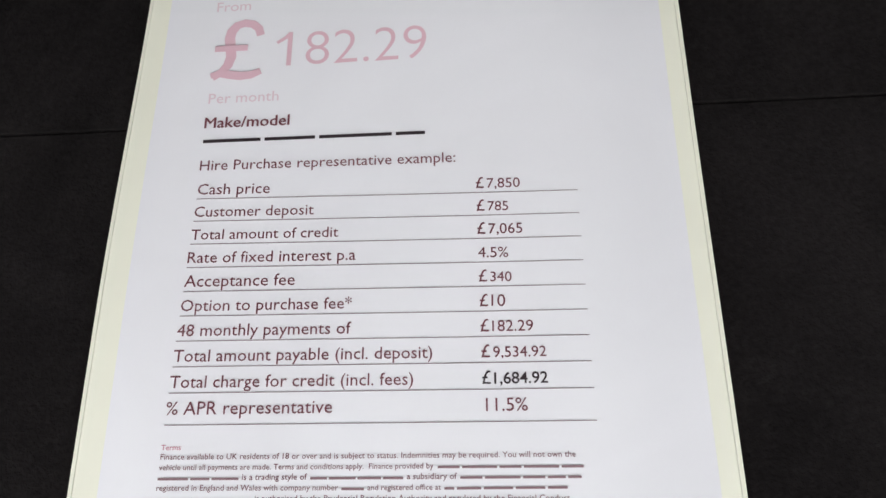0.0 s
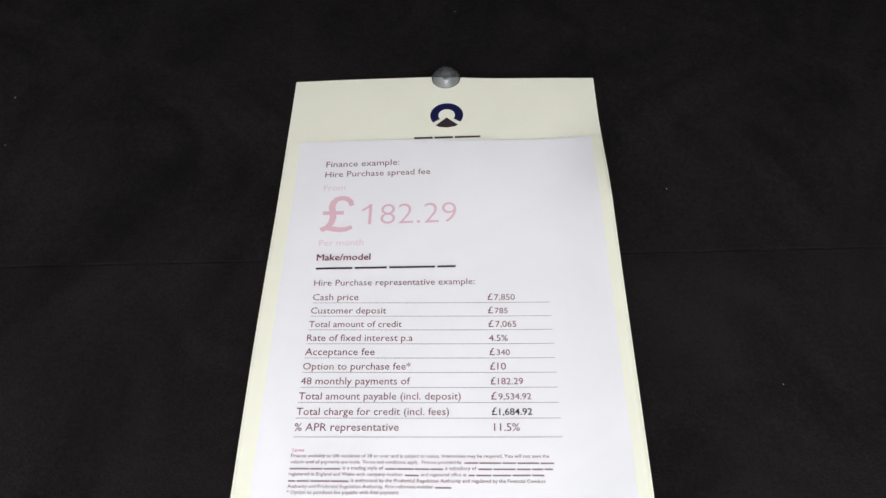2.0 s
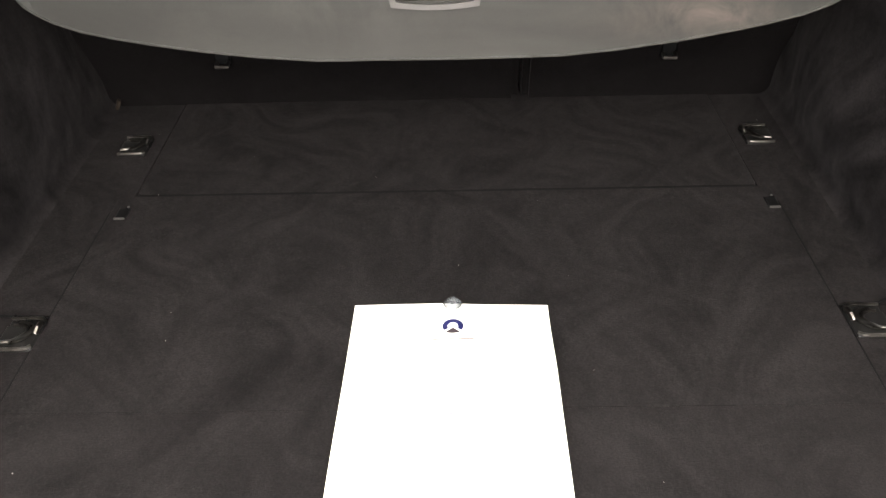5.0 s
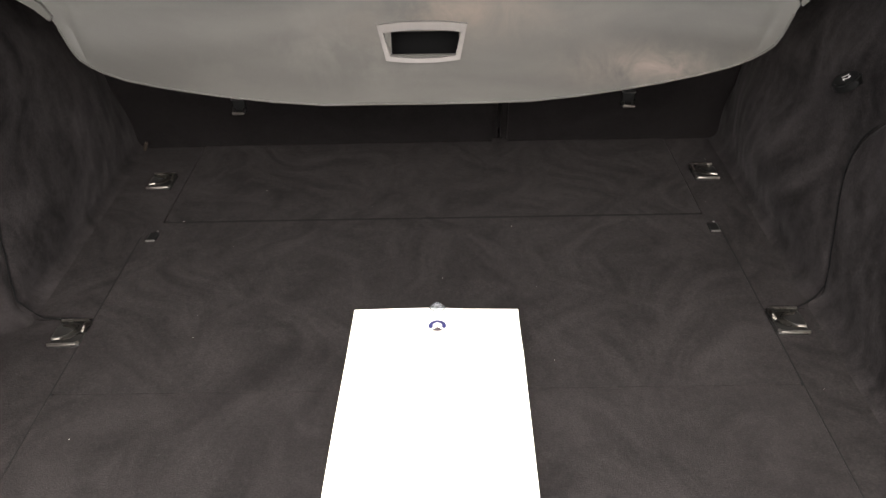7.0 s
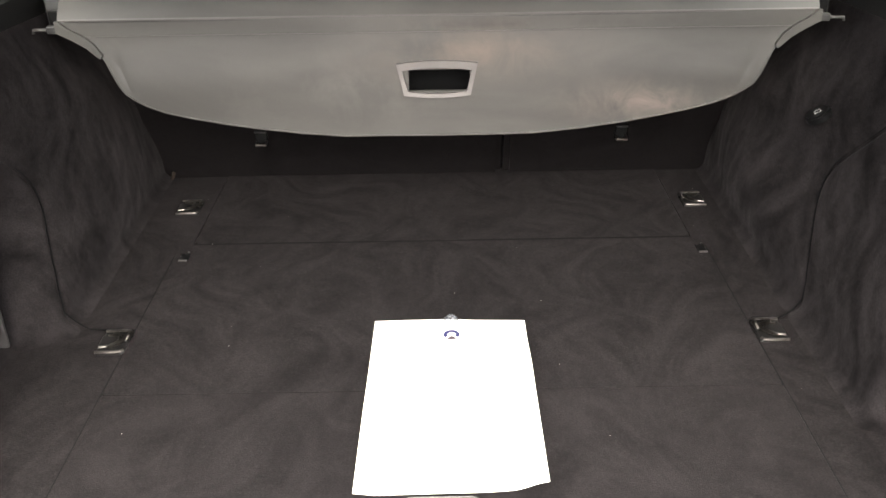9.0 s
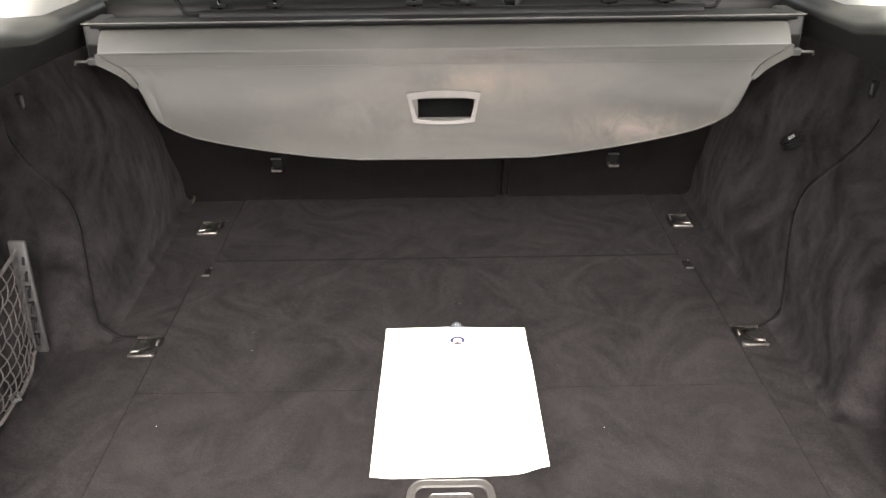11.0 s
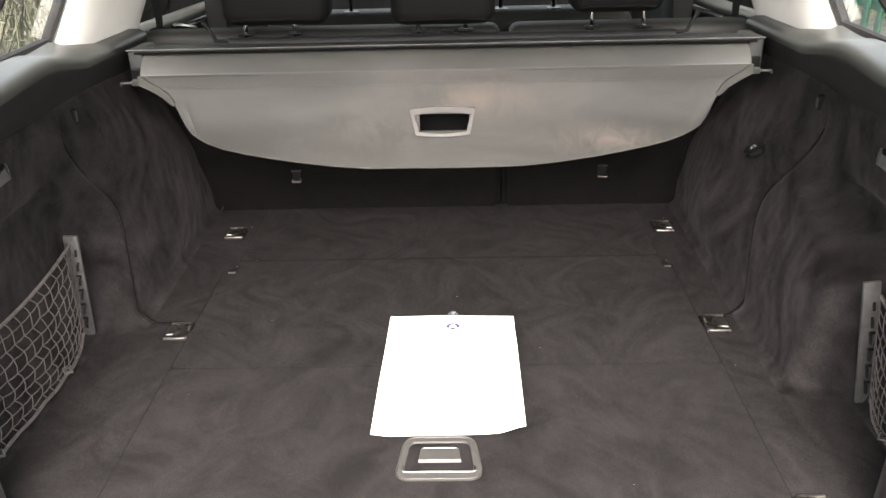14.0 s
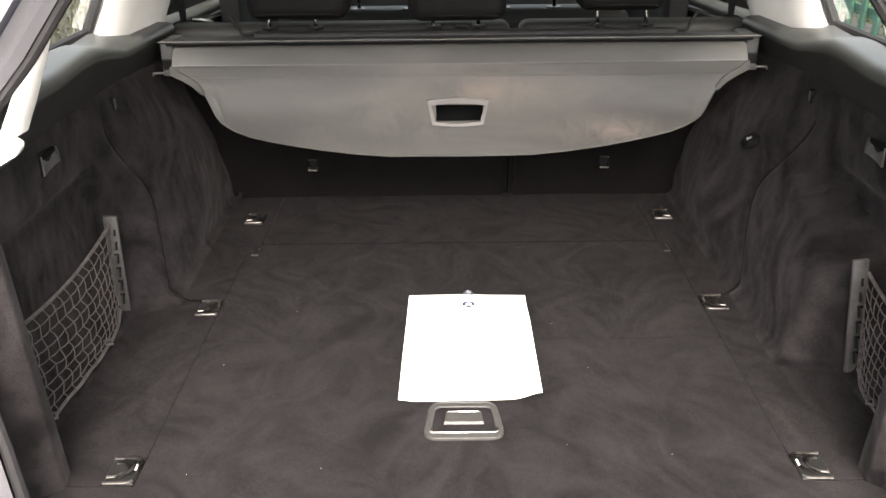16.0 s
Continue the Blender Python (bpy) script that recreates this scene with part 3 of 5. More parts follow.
    clip = [(0.6034, 0.4660), (0.5976, 0.4600), (0.5861, 0.4534), (0.5856, 0.4482), (0.5947, 0.4358), (0.6310, 0.4157), (0.6386, 0.4463), (0.6225, 0.4700)]
    part("trim_clip", prism(B(), [(s * x, z) for x, z in clip], "y", -0.366, -0.350, 0.0015), CREAM, wall, "hooked cream end of the trim")
    thick(part("rear_pillar_trim", grid(B(), rows), CREAM, wall, "cream rear pillar trim", angle=60), 0.004, 0)
    return wall


side_wall(-1)
side_wall(1)


def quarter_window(s, name):
    """The rear side window with its black rubber border."""
    w = thing(name, "rear side window with a black rubber border", "window", kind="structure")
    rim = [(s * 0.694, -0.36, 0.496), (s * 0.690, 0.160, 0.494), (s * 0.652, 0.284, 0.650), (s * 0.610, 0.425, 0.825), (s * 0.590, -0.06, 0.850), (s * 0.640, -0.22, 0.670)]
    bm = B()
    bm.faces.new([bm.verts.new(p) for p in rim])
    pane = part("pane", bm, GLASS, w, smooth=False)
    pane.visible_shadow = False
    part("rubber_border", tube(B(), [(x, y, z + 0.002) for x, y, z in rim], 0.0105, 8, True), RUBBER, w)
    return w


quarter_window(-1, "window_1")
quarter_window(1, "window_2")


def door_side(s, name):
    """Rear and front doors beyond the load space: dark trim below, an open view above the sill."""
    w = thing(name, "dark door trim with a bright edge line below the side windows", "door", kind="structure")
    prism_pts = [(0.47, -0.30), (2.3, -0.30), (2.3, 0.325), (1.2, 0.365), (0.62, 0.410), (0.47, 0.425)]
    part("door_panel", prism(B(), prism_pts, "x", s * 0.70, s * 0.76), DOOR_TRIM, w)
    # a thin chrome tube draws the highlight along the door cap's lower edge
    part("cap_highlight", tube(B(), [(s * 0.690, 0.55, 0.414), (s * 0.690, 0.70, 0.404), (s * 0.690, 0.93, 0.384), (s * 0.690, 1.25, 0.357), (s * 0.69, 1.6, 0.335)], 0.0042, 6), CHROME, w, "thin bright line for the highlight on the cap's lower edge")
    part("door_cap", tube(B(), [(s * 0.706, 0.48, 0.436), (s * 0.706, 0.70, 0.420), (s * 0.706, 0.90, 0.405), (s * 0.706, 1.25, 0.384), (s * 0.706, 2.3, 0.345)], 0.0165, 12), LEDGE, w, "grey soft door cap")
    if s < 0:
        part("door_pull", tube(B(), [(s * 0.690, 0.83, 0.404), (s * 0.676, 0.86, 0.398), (s * 0.672, 0.93, 0.382), (s * 0.680, 0.99, 0.370)], 0.0065, 8), CHROME, w)
    bm = B()
    bm.faces.new([bm.verts.new(q) for q in ((s * 0.706, 0.56, 0.43), (s * 0.706, 2.30, 0.36), (s * 0.600, 2.20, 0.80), (s * 0.575, 0.60, 0.88))])
    part("pane", bm, TINT, w, "tinted side glass", smooth=False).visible_shadow = False
    part("window_post", box(B(), (s * 0.66, 1.20, 0.46), (0.06, 0.14, 0.86), 0.01), DOOR_TRIM, w)
    part("roof_rail", tube(B(), [(s * 0.56, -0.2, 0.88), (s * 0.57, 0.6, 0.89), (s * 0.57, 1.6, 0.87), (s * 0.60, 2.2, 0.78)], 0.035, 8), DOOR_TRIM, w)
    return w


door_side(-1, "door_1")
door_side(1, "door_2")

rows = [[(x, -0.20 + 2.3 * j / 12, 0.905 - 0.05 * (x / 0.6) ** 2 - 0.05 * ((j - 5) / 7) ** 2) for x in np.linspace(-0.60, 0.60, 9)] for j in range(13)]
ceiling = thick(part("ceiling", grid(B(), rows), HEADLINING), 0.03, 0)
tagged(ceiling, "pale cloth headlining under the car roof", "ceiling", kind="structure")
bm = B()
prism(bm, [(2.05, -0.4), (2.4, -0.4), (2.4, 0.32), (2.2, 0.34), (2.05, 0.28)], "x", -0.72, 0.72)
bulk = part("wall_front", bm, PLASTIC)
tagged(bulk, "dark dashboard wall closing the cabin", "dashboard", kind="structure")
bm = B()
bm.faces.new([bm.verts.new(q) for q in ((-0.70, 2.30, 0.33), (0.70, 2.30, 0.33), (0.60, 2.02, 0.83), (-0.60, 2.02, 0.83))])
screen = part("windscreen", bm, TINT, smooth=False)
tagged(screen, "tinted windscreen beyond the front seats", "windscreen", kind="structure")
cab = part("cabin_floor", box(B(), (0, 1.45, -0.36), (1.44, 1.7, 0.06)), SEAT_CARPET)
tagged(cab, "dark carpeted cabin floor beyond the rear seat", "floor", kind="structure")


# ---- rear edge of the body: painted pillar, seal, sill ----
def body_side(s, name):
    b = thing(name, "dark blue painted body side with a rubber tailgate seal", "car body", kind="structure")
    seal = [(s * 0.564, -0.590, -0.05), (s * 0.570, -0.580, 0.05), (s * 0.580, -0.570, 0.12), (s * 0.597, -0.555, 0.20), (s * 0.630, -0.505, 0.36), (s * 0.622, -0.42, 0.445), (s * 0.600, -0.372, 0.49), (s * 0.560, -0.340, 0.56), (s * 0.520, -0.314, 0.635), (s * 0.445, -0.255, 0.80), (s * 0.41, -0.225, 0.88)]
    seal = [(x + s * (0.015 * ease((z - 0.30) / 0.12) - 0.030 * ease((z - 0.47) / 0.16)), y - 0.004, z) for x, y, z in seal]
    part("tailgate_seal", tube(B(), seal, 0.008, 8), RUBBER, b)
    flange = [[(x + s * 0.006, y - 0.010, z), (x + s * 0.020, y - 0.018, z), (x + s * 0.030, y - 0.012, z + 0.002), (x + s * 0.047, y - 0.020, z + 0.004)] for x, y, z in seal]
    thick(part("jamb_flange", grid(B(), flange), JAMB, b, "pale grey jamb flange", angle=40), 0.004, 0)
    rows = []
    for x, y, z in seal:
        rows.append([(x + s * 0.044, y - 0.010, z + 0.002), (x + s * 0.050, y - 0.034, z + 0.005), (x + s * 0.075, y - 0.040, z + 0.01), (x + s * 0.10, y - 0.02, z + 0.015), (x + s * 0.12, y + 0.05, z + 0.02)])
    thick(part("painted_pillar", grid(B(), rows), PAINT, b, angle=60), 0.004, 0)
    return b


body_side(-1, "body_left")
body_side(1, "body_right")
gate = thing("tailgate", "dark blue tailgate raised over the load space", "tailgate", kind="structure")


def gate_point(u, v, drop=0.0):
    x = u * (0.60 - 0.05 * v)
    return (x, -0.22 - 1.02 * v - 0.3 * drop, 0.915 + 0.46 * v - 0.03 * (x / 0.6) ** 2 - drop)


def gate_area(u0, u1, v0, v1, drop=0.0):
    return grid(B(), [[gate_point(u, v, drop) for u in np.linspace(u0, u1, 9)] for v in np.linspace(v0, v1, 7)])


for u0, u1, v0, v1 in ((-1, 1, 0.0, 0.07), (-1, 1, 0.58, 1.0), (-1, -0.84, 0.07, 0.58), (0.84, 1, 0.07, 0.58)):
    thick(part("gate_shell", gate_area(u0, u1, v0, v1), PAINT, gate), 0.03, 1)
    thick(part("gate_lining", gate_area(u0, u1, v0, v1, 0.012), PLASTIC, gate), 0.006, 0)
part("rear_window", gate_area(-0.84, 0.84, 0.07, 0.58), TINT, gate, "tinted rear window")
sill = thing("sill", "black plastic loading sill along the rear edge", "sill", kind="structure")
part("sill_cover", box(B(), (0, -0.615, -0.03), (1.22, 0.10, 0.05), 0.015, 3), PLASTIC, sill)
part("bumper_top", box(B(), (0, -0.72, -0.10), (1.5, 0.12, 0.10), 0.02, 3), PAINT, sill)

# ---- rear seat ----
seat = thing("rear_seat", "folding black rear seat with a carpeted back", "car seat", at=(0, 0, 0))


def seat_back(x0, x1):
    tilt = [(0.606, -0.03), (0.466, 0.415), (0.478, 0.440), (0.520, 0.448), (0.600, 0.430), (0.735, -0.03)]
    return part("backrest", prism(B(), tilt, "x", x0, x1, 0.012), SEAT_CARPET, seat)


seat_back(-0.66, 0.124)
seat_back(0.130, 0.66)


def roll(x0, x1):
    part("backrest_top", box(B(), ((x0 + x1) / 2, 0.500, 0.4265), (x1 - x0, 0.085, 0.050), 0.022, 4), SEAT_TOP, seat, "dark grey leather top edge")


roll(-0.645, 0.118)
roll(0.136, 0.645)


def anchor(x):
    a = thing("seat_anchor", "small steel child seat anchor on the seat back", "anchor", "seat back anchors", at=(x, 0.562, 0.095))
    part("bracket", box(B(), (0, 0.004, 0.0), (0.024, 0.010, 0.030), 0.002, 1), BLACK_PLASTIC, a)
    part("top_lip", box(B(), (0, -0.006, 0.016), (0.024, 0.008, 0.002), 0.001, 1), STEEL, a)
    part("loop", tube(B(), [(-0.009, 0, -0.006), (-0.009, -0.014, -0.008), (0.009, -0.014, -0.008), (0.009, 0, -0.006)], 0.0034, 6), EYE_METAL, a)
    return a


anchor(-0.357)
anchor(0.360)


def headrest(x0, x1, zb, posts):
    h = thing("headrest", "black leather headrest on chrome posts", "headrest", "rear headrests", at=((x0 + x1) / 2, 0.47, zb))
    w = x1 - x0
    bm = box(B(), (0, 0.0, 0.085), (w, 0.105, 0.17), 0.030, 5)
    part("cushion", bm, LEATHER, h)
    part("piping", tube(B(), [(-w / 2 + 0.02, -0.045, 0.012), (-w / 4, -0.0535, 0.0155), (w / 4, -0.0535, 0.0155), (w / 2 - 0.02, -0.045, 0.012)], 0.0022, 6), LEATHER, h)
    for px in posts:
        lx = px - (x0 + x1) / 2
        part("post", tube(B(), [(lx, -0.012, 0.440 - zb), (lx - 0.001, -0.010, 0.02)], 0.0048, 14), POST, h)
        part("post_collar", box(B(), (lx, -0.014, 0.449 - zb), (0.030, 0.024, 0.005), 0.0022, 2), BLACK_PLASTIC, h)
    return h


headrest(-0.452, -0.232, 0.468, (-0.411, -0.309))
headrest(-0.108, 0.105, 0.462, (-0.053, 0.045))
headrest(0.254, 0.446, 0.480, (0.304, 0.410))


def front_seat(x0, x1, px):
    f = thing("front_seat", "black leather front seat with a chrome headrest post", "car seat", "front seats", at=((x0 + x1) / 2, 1.36, -0.3))
    w = x1 - x0
    part("backrest", box(B(), (0, 0, 0.320), (w, 0.16, 0.65), 0.05, 5), FRONT_SEAT, f)
    for off in (0.0, 0.16 if px < 0 else -0.16):
        lx = px - (x0 + x1) / 2 + off
        part("post", tube(B(), [(lx, -0.03, 0.62), (lx, -0.03, 0.80)], 0.007, 14), POST, f)
        part("post_collar", tube(B(), [(lx, -0.03, 0.636), (lx, -0.03, 0.648)], 0.022, 16), SATIN, f)
    return f


front_seat(-0.56, -0.10, -0.298)
front_seat(0.10, 0.56, 0.318)


def belt(s):
    b = thing("seat_belt", "black webbing seat belt hanging beside the pillar", "seat belt", "seat belts", at=(s * 0.64, 0.60, 0.42))
    rows = [[(-0.006, 0.0, 0.0), (0.006, 0.0, 0.0)], [(-0.009 + s * 0.012, 0.04, 0.05), (0.009 + s * 0.012, 0.04, 0.05)], [(-0.017 + s * 0.02, 0.08, 0.42), (0.017 + s * 0.02, 0.08, 0.42)]]
    thick(part("webbing", grid(B(), rows), BLACK_PLASTIC, b), 0.002, 0)
    part("anchor_cover", box(B(), (0, 0, -0.01), (0.05, 0.03, 0.06), 0.01, 2), BLACK_PLASTIC, b)


belt(-1)
belt(1)


def belt_guide(s):
    g2 = thing("belt_guide", "bent black wire belt guide above the cover cassette", "wire guide", "belt guides", at=(0, 0, 0))
    o = 0.0 if s < 0 else 0.024
    pts = [(s * (0.424 + o), 0.385, 0.4495), (s * (0.448 + o), 0.385, 0.4490), (s * (0.457 + o), 0.386, 0.4515), (s * (0.462 + o), 0.389, 0.459), (s * (0.467 + o), 0.392, 0.467), (s * (0.480 + o * 0.9), 0.40, 0.481)]
    part("wire", tube(B(), pts, 0.0036, 8), BLACK_PLASTIC, g2)
    part("tip", tube(B(), [Vector(pts[-1]) - Vector((s * 0.003, 0, 0.003)), Vector(pts[-1]) + Vector((s * 0.003, 0, 0.003))], 0.0055, 8), BLACK_PLASTIC, g2)


belt_guide(-1)
belt_guide(1)

# ---- load cover ----
cover = thing("luggage_cover", "grey vinyl roller luggage cover hanging from its cassette", "luggage cover", at=(0, 0, 0))
case = [(0.312, 0.445), (0.304, 0.4455), (0.301, 0.4475), (0.304, 0.4515), (0.350, 0.4475), (0.388, 0.444), (0.392, 0.395), (0.335, 0.385), (0.324, 0.400), (0.322, 0.444)]
part("cassette", prism(B(), case, "x", -0.580, 0.580), PLASTIC_GREY, cover)
part("front_lip", tube(B(), [(-0.608, 0.301, 0.4512), (0.608, 0.301, 0.4512)], 0.0012, 8), VINYL_EDGE, cover, "thin pale line along the front lip")
part("slot", box(B(), (0, 0.3005, 0.4458), (1.186, 0.004, 0.0046), 0.0008, 1), GROOVE, cover, "dark slot under the lip")
for s in (-1, 1):
    part("end_cap", box(B(), (s * 0.594, 0.347, 0.4175), (0.029, 0.084, 0.066), 0.006, 3), PLASTIC, cover)
    part("end_lip", box(B(), (s * 0.585, 0.3165, 0.4492), (0.046, 0.026, 0.005), 0.002, 2), PLASTIC_GREY, cover)
    # black block on the cap's front, put there for the dark of its recess
    part("end_recess_dark", box(B(), (s * 0.5935, 0.3035, 0.4035), (0.020, 0.008, 0.026), 0.002, 1), BLACK_PLASTIC, cover)
    part("guide_pin", tube(B(), [(s * 0.568, 0.262, 0.398), (s * 0.590, 0.262, 0.398), (s * 0.592, 0.262, 0.398), (s * 0.613, 0.262, 0.3975), (s * 0.614, 0.262, 0.392)], 0.0024, 8), STEEL, cover)
    part("pin_clip", box(B(), (s * 0.583, 0.261, 0.3985), (0.016, 0.012, 0.012), 0.002, 1), PLASTIC_GREY, cover)
part("trim_roll", tube(B(), [(-0.426, 0.378, 0.4440), (0.0, 0.377, 0.4450), (0.455, 0.378, 0.4440)], 0.0125, 12), ROLL, cover, "dark padded strip")
rows = []
for k in range(11):
    u = k / 10
    y, z = 0.3170 - 0.0525 * u, 0.4400 - 0.0300 * u ** 2.2
    hw = 0.578 - 0.003 * u
    rows.append([(hw * v, y + 0.0025 * math.sin(7 * v + 3 * u) * u * (1 - u), z) for v in np.linspace(-1, 1, 41)])
thick(part("blind", grid(B(), rows), VINYL, cover), 0.002, 0)
part("fold_seam", tube(B(), [(-0.572, 0.2634, 0.4085), (-0.2, 0.2632, 0.4083), (0.15, 0.2634, 0.4085), (0.572, 0.2634, 0.4085)], 0.0012, 6), PLASTIC, cover, "dark stitched fold")
HALF = [(0.0, 0.2145), (0.08, 0.2155), (0.152, 0.2172), (0.225, 0.2250), (0.294, 0.2355), (0.345, 0.2454), (0.392, 0.2560), (0.432, 0.2672), (0.461, 0.2800), (0.477, 0.2905), (0.488, 0.3000),
        (0.495, 0.3120), (0.500, 0.3230), (0.509, 0.3430), (0.520, 0.3580), (0.534, 0.3700), (0.552, 0.3830), (0.5745, 0.3955), (0.5745, 0.4100)]
LEFT = [(-x, z - 0.0022 * ease((x - 0.05) / 0.15) * ease((0.52 - x) / 0.08)) for x, z in HALF]


def sheet_y(x, z):
    return 0.262 + 0.010 * ease((0.34 - z) / 0.16) - 0.014 * (x / 0.5) ** 2 * ease((0.38 - z) / 0.08) + 0.0012 * math.sin(9 * x + 14 * z)


def hanging_sheet():
    bm = B()
    nx = 96
    cols = []
    xs = [x for x in np.linspace(-0.5745, 0.5745, nx + 1)]
    under = LEFT[::-1][1:-1] + HALF[:-1]
    zs_h = (0.2915, 0.3270)
    for x in xs:
        zb = lerp(under, x)
        levels = [zb + (zs_h[0] - zb) * k / 6 for k in range(6)] + [zs_h[0] + (zs_h[1] - zs_h[0]) * k / 4 for k in range(4)] + [zs_h[1] + (0.4105 - zs_h[1]) * k / 7 for k in range(8)]
        if zb > zs_h[0]:
            levels = [zb + (0.4105 - zb) * k / 17 for k in range(18)]
        cols.append([bm.verts.new((x, sheet_y(x, z) + (0.0012 if abs(z - 0.386) < 0.004 else 0), z)) for z in levels])
    for i, (a, b) in enumerate(zip(cols, cols[1:])):
        for k in range(17):
            mid_x, mid_z = (xs[i] + xs[i + 1]) / 2, (a[k].co.z + a[k + 1].co.z) / 2
            if abs(mid_x + 0.0035) < 0.050 and zs_h[0] < mid_z < zs_h[1]:
                continue
            bm.faces.new((a[k], b[k], b[k + 1], a[k + 1]))
    return bm


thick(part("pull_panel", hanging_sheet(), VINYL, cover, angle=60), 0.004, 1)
part("piping", tube(B(), [(x, sheet_y(x, z) - 0.001, z) for x, z in (LEFT[::-1] + HALF[1:])[5:-5]], 0.0015, 6), VINYL, cover)
part("stitching", tube(B(), [(x, sheet_y(x, 0.386) - 0.0006, 0.3862) for x in np.linspace(-0.54, 0.54, 31)], 0.0006, 4), VINYL_EDGE, cover, "stitched seam")
part("strap_tab", box(B(), (0.006, 0.392, 0.4600), (0.028, 0.014, 0.008), 0.002, 2, pose(0, 0, 0, -20, 6, 0)), LEATHER, cover)
part("fold", tube(B(), [(x, 0.2635, 0.4105) for x in np.linspace(-0.572, 0.572, 15)], 0.0024, 6), VINYL_EDGE, cover)
for s in (-1, 1):
    wing = [(0.5765, 0.4110), (0.5700, 0.4110), (0.5600, 0.4010), (0.5380, 0.3880), (0.5240, 0.3760), (0.5140, 0.3590), (0.5180, 0.3530), (0.5230, 0.3570), (0.5360, 0.3700), (0.5540, 0.3820), (0.5765, 0.3940)]
    part("corner_wing", prism(B(), [(s * x, z) for x, z in wing], "y", 0.2540, 0.2600), VINYL, cover)


def grip():
    bm = B()
    def loop(top, bot, wt, wb, n=10):
        pts = [(-wt + 2 * wt * k / n, top + 0.0045 * (1 - (2 * k / n - 1) ** 2)) for k in range(n + 1)]
        return pts + [(wb - 2 * wb * k / n, bot - 0.004 * (1 - (2 * k / n - 1) ** 2)) for k in range(n + 1)]
    o, i = loop(0.3375, 0.2865, 0.0630, 0.0525), loop(0.3260, 0.2925, 0.0545, 0.0462)
    n = len(o)
    rows = [[bm.verts.new((x - 0.0035, y, z)) for x, z in line] for line, y in ((o, 0.262), (o, 0.2555), (i, 0.2565), (i, 0.2615))]
    for a, b in zip(rows, rows[1:]):
        for k in range(n):
            bm.faces.new((a[k], a[(k + 1) % n], b[(k + 1) % n], b[k]))
    return bm


handle = part("pull_handle", grip(), PLASTIC_FRAME, cover, "light grey plastic grip frame")
# near-black plate added behind the hole to give it the shade of a deep pocket
part("grip_shade", box(B(), (-0.0035, 0.330, 0.305), (0.260, 0.006, 0.150)), GROOVE, handle)


# ---- lashing eyes ----
def lashing_eye(x, y, s):
    e = thing("lashing_eye", "chrome lashing eye folded into its floor recess", "lashing eye", "floor lashing eyes", at=(x, y, 0))
    part("cup", box(B(), (0, 0, -0.003), (0.043, 0.052, 0.007), 0.002, 1), PAD, e)
    # two rails, their inner ends turned towards one another
    for yy, k in ((0.0265, -1), (-0.0265, 1)):
        bend = [(s * 0.0205, yy, 0.0016), (-s * 0.010, yy, 0.0020), (-s * 0.0165, yy + k * 0.0012, 0.0022), (-s * 0.0200, yy + k * 0.0050, 0.0018)]
        part("rim", tube(B(), bend, 0.0021, 8), EYE_METAL, e)
    part("end_post", tube(B(), [(-s * 0.0185, 0.019, 0.0010), (-s * 0.0205, 0.012, 0.0065), (-s * 0.0200, 0.004, 0.0075), (-s * 0.0180, -0.002, 0.0030)], 0.0034, 8), EYE_METAL, e)
    # the folded ring: a flat bowed band and the bar inside it
    def band(rx, ry, cx, a0, a1, wide, z0):
        rows = []
        for k in range(17):
            a = radians(a0 + (a1 - a0) * k / 16)
            c, d = math.cos(a), math.sin(a)
            rows.append([(s * (cx - rx * r * c), ry * r * d, z0 + h + 0.0022 * max(0.0, c)) for r, h in ((1.0, -0.001), (1.0, 0.0012), (1 - wide / rx, 0.0018), (1 - wide / rx, -0.001), (1.0, -0.001))])
        return grid(B(), rows)

    part("ring", band(0.0245, 0.0185, 0.0075, -88, 88, 0.0052, 0.0036), EYE_METAL, e)
    part("ring_bar", tube(B(), [(s * 0.018, -0.0165, 0.0034), (s * 0.004, -0.0150, 0.0042), (-s * 0.004, -0.0095, 0.0050), (-s * 0.0085, -0.0020, 0.0052), (-s * 0.0060, 0.0065, 0.0050), (s * 0.003, 0.0120, 0.0040), (s * 0.012, 0.0130, 0.0034)], 0.0019, 8), EYE_METAL, e)
    part("pad", box(B(), (s * 0.0075, 0.0, 0.0012), (0.026, 0.026, 0.0035), 0.0012, 1, pose(0, 0, 0, 0, -s * 3, 0)), PAD, e)
    return e


for x, y in ((-0.488, 0.0078), (0.4845, 0.0115), (-0.487, 0.4490), (0.4845, 0.4510), (-0.4915, -0.4685), (0.4825, -0.4700)):
    lashing_eye(x, y, -1 if x < 0 else 1)
for x, y in ((-0.448, 0.2430), (0.4505, 0.2450)):
    tab = thing("floor_catch", "small steel catch at the corner of the folding floor panel", "catch", "floor catches", at=(x, y, 0))
    part("lip", box(B(), (0, 0, 0.0016), (0.015, 0.0024, 0.0032), 0.0008, 1), SATIN, tab)
    part("socket", box(B(), (0, 0.015, -0.001), (0.016, 0.024, 0.004), 0.001, 1), BLACK_PLASTIC, tab)
    part("rivet", box(B(), (0.004, 0.030, 0.001), (0.003, 0.003, 0.002), 0.0006, 1), STEEL, tab)

# ---- flush lift handle in the floor ----
lift = thing("recessed_pull", "satin metal flush lift handle set into the floor panel", "pull", at=(-0.0055, -0.3590, 0))


def narrowed(points, by=0.17):
    """Draws an outline in towards its far side."""
    return [(x * (1 - by * (y + 0.046) / 0.092), y) for x, y in points]


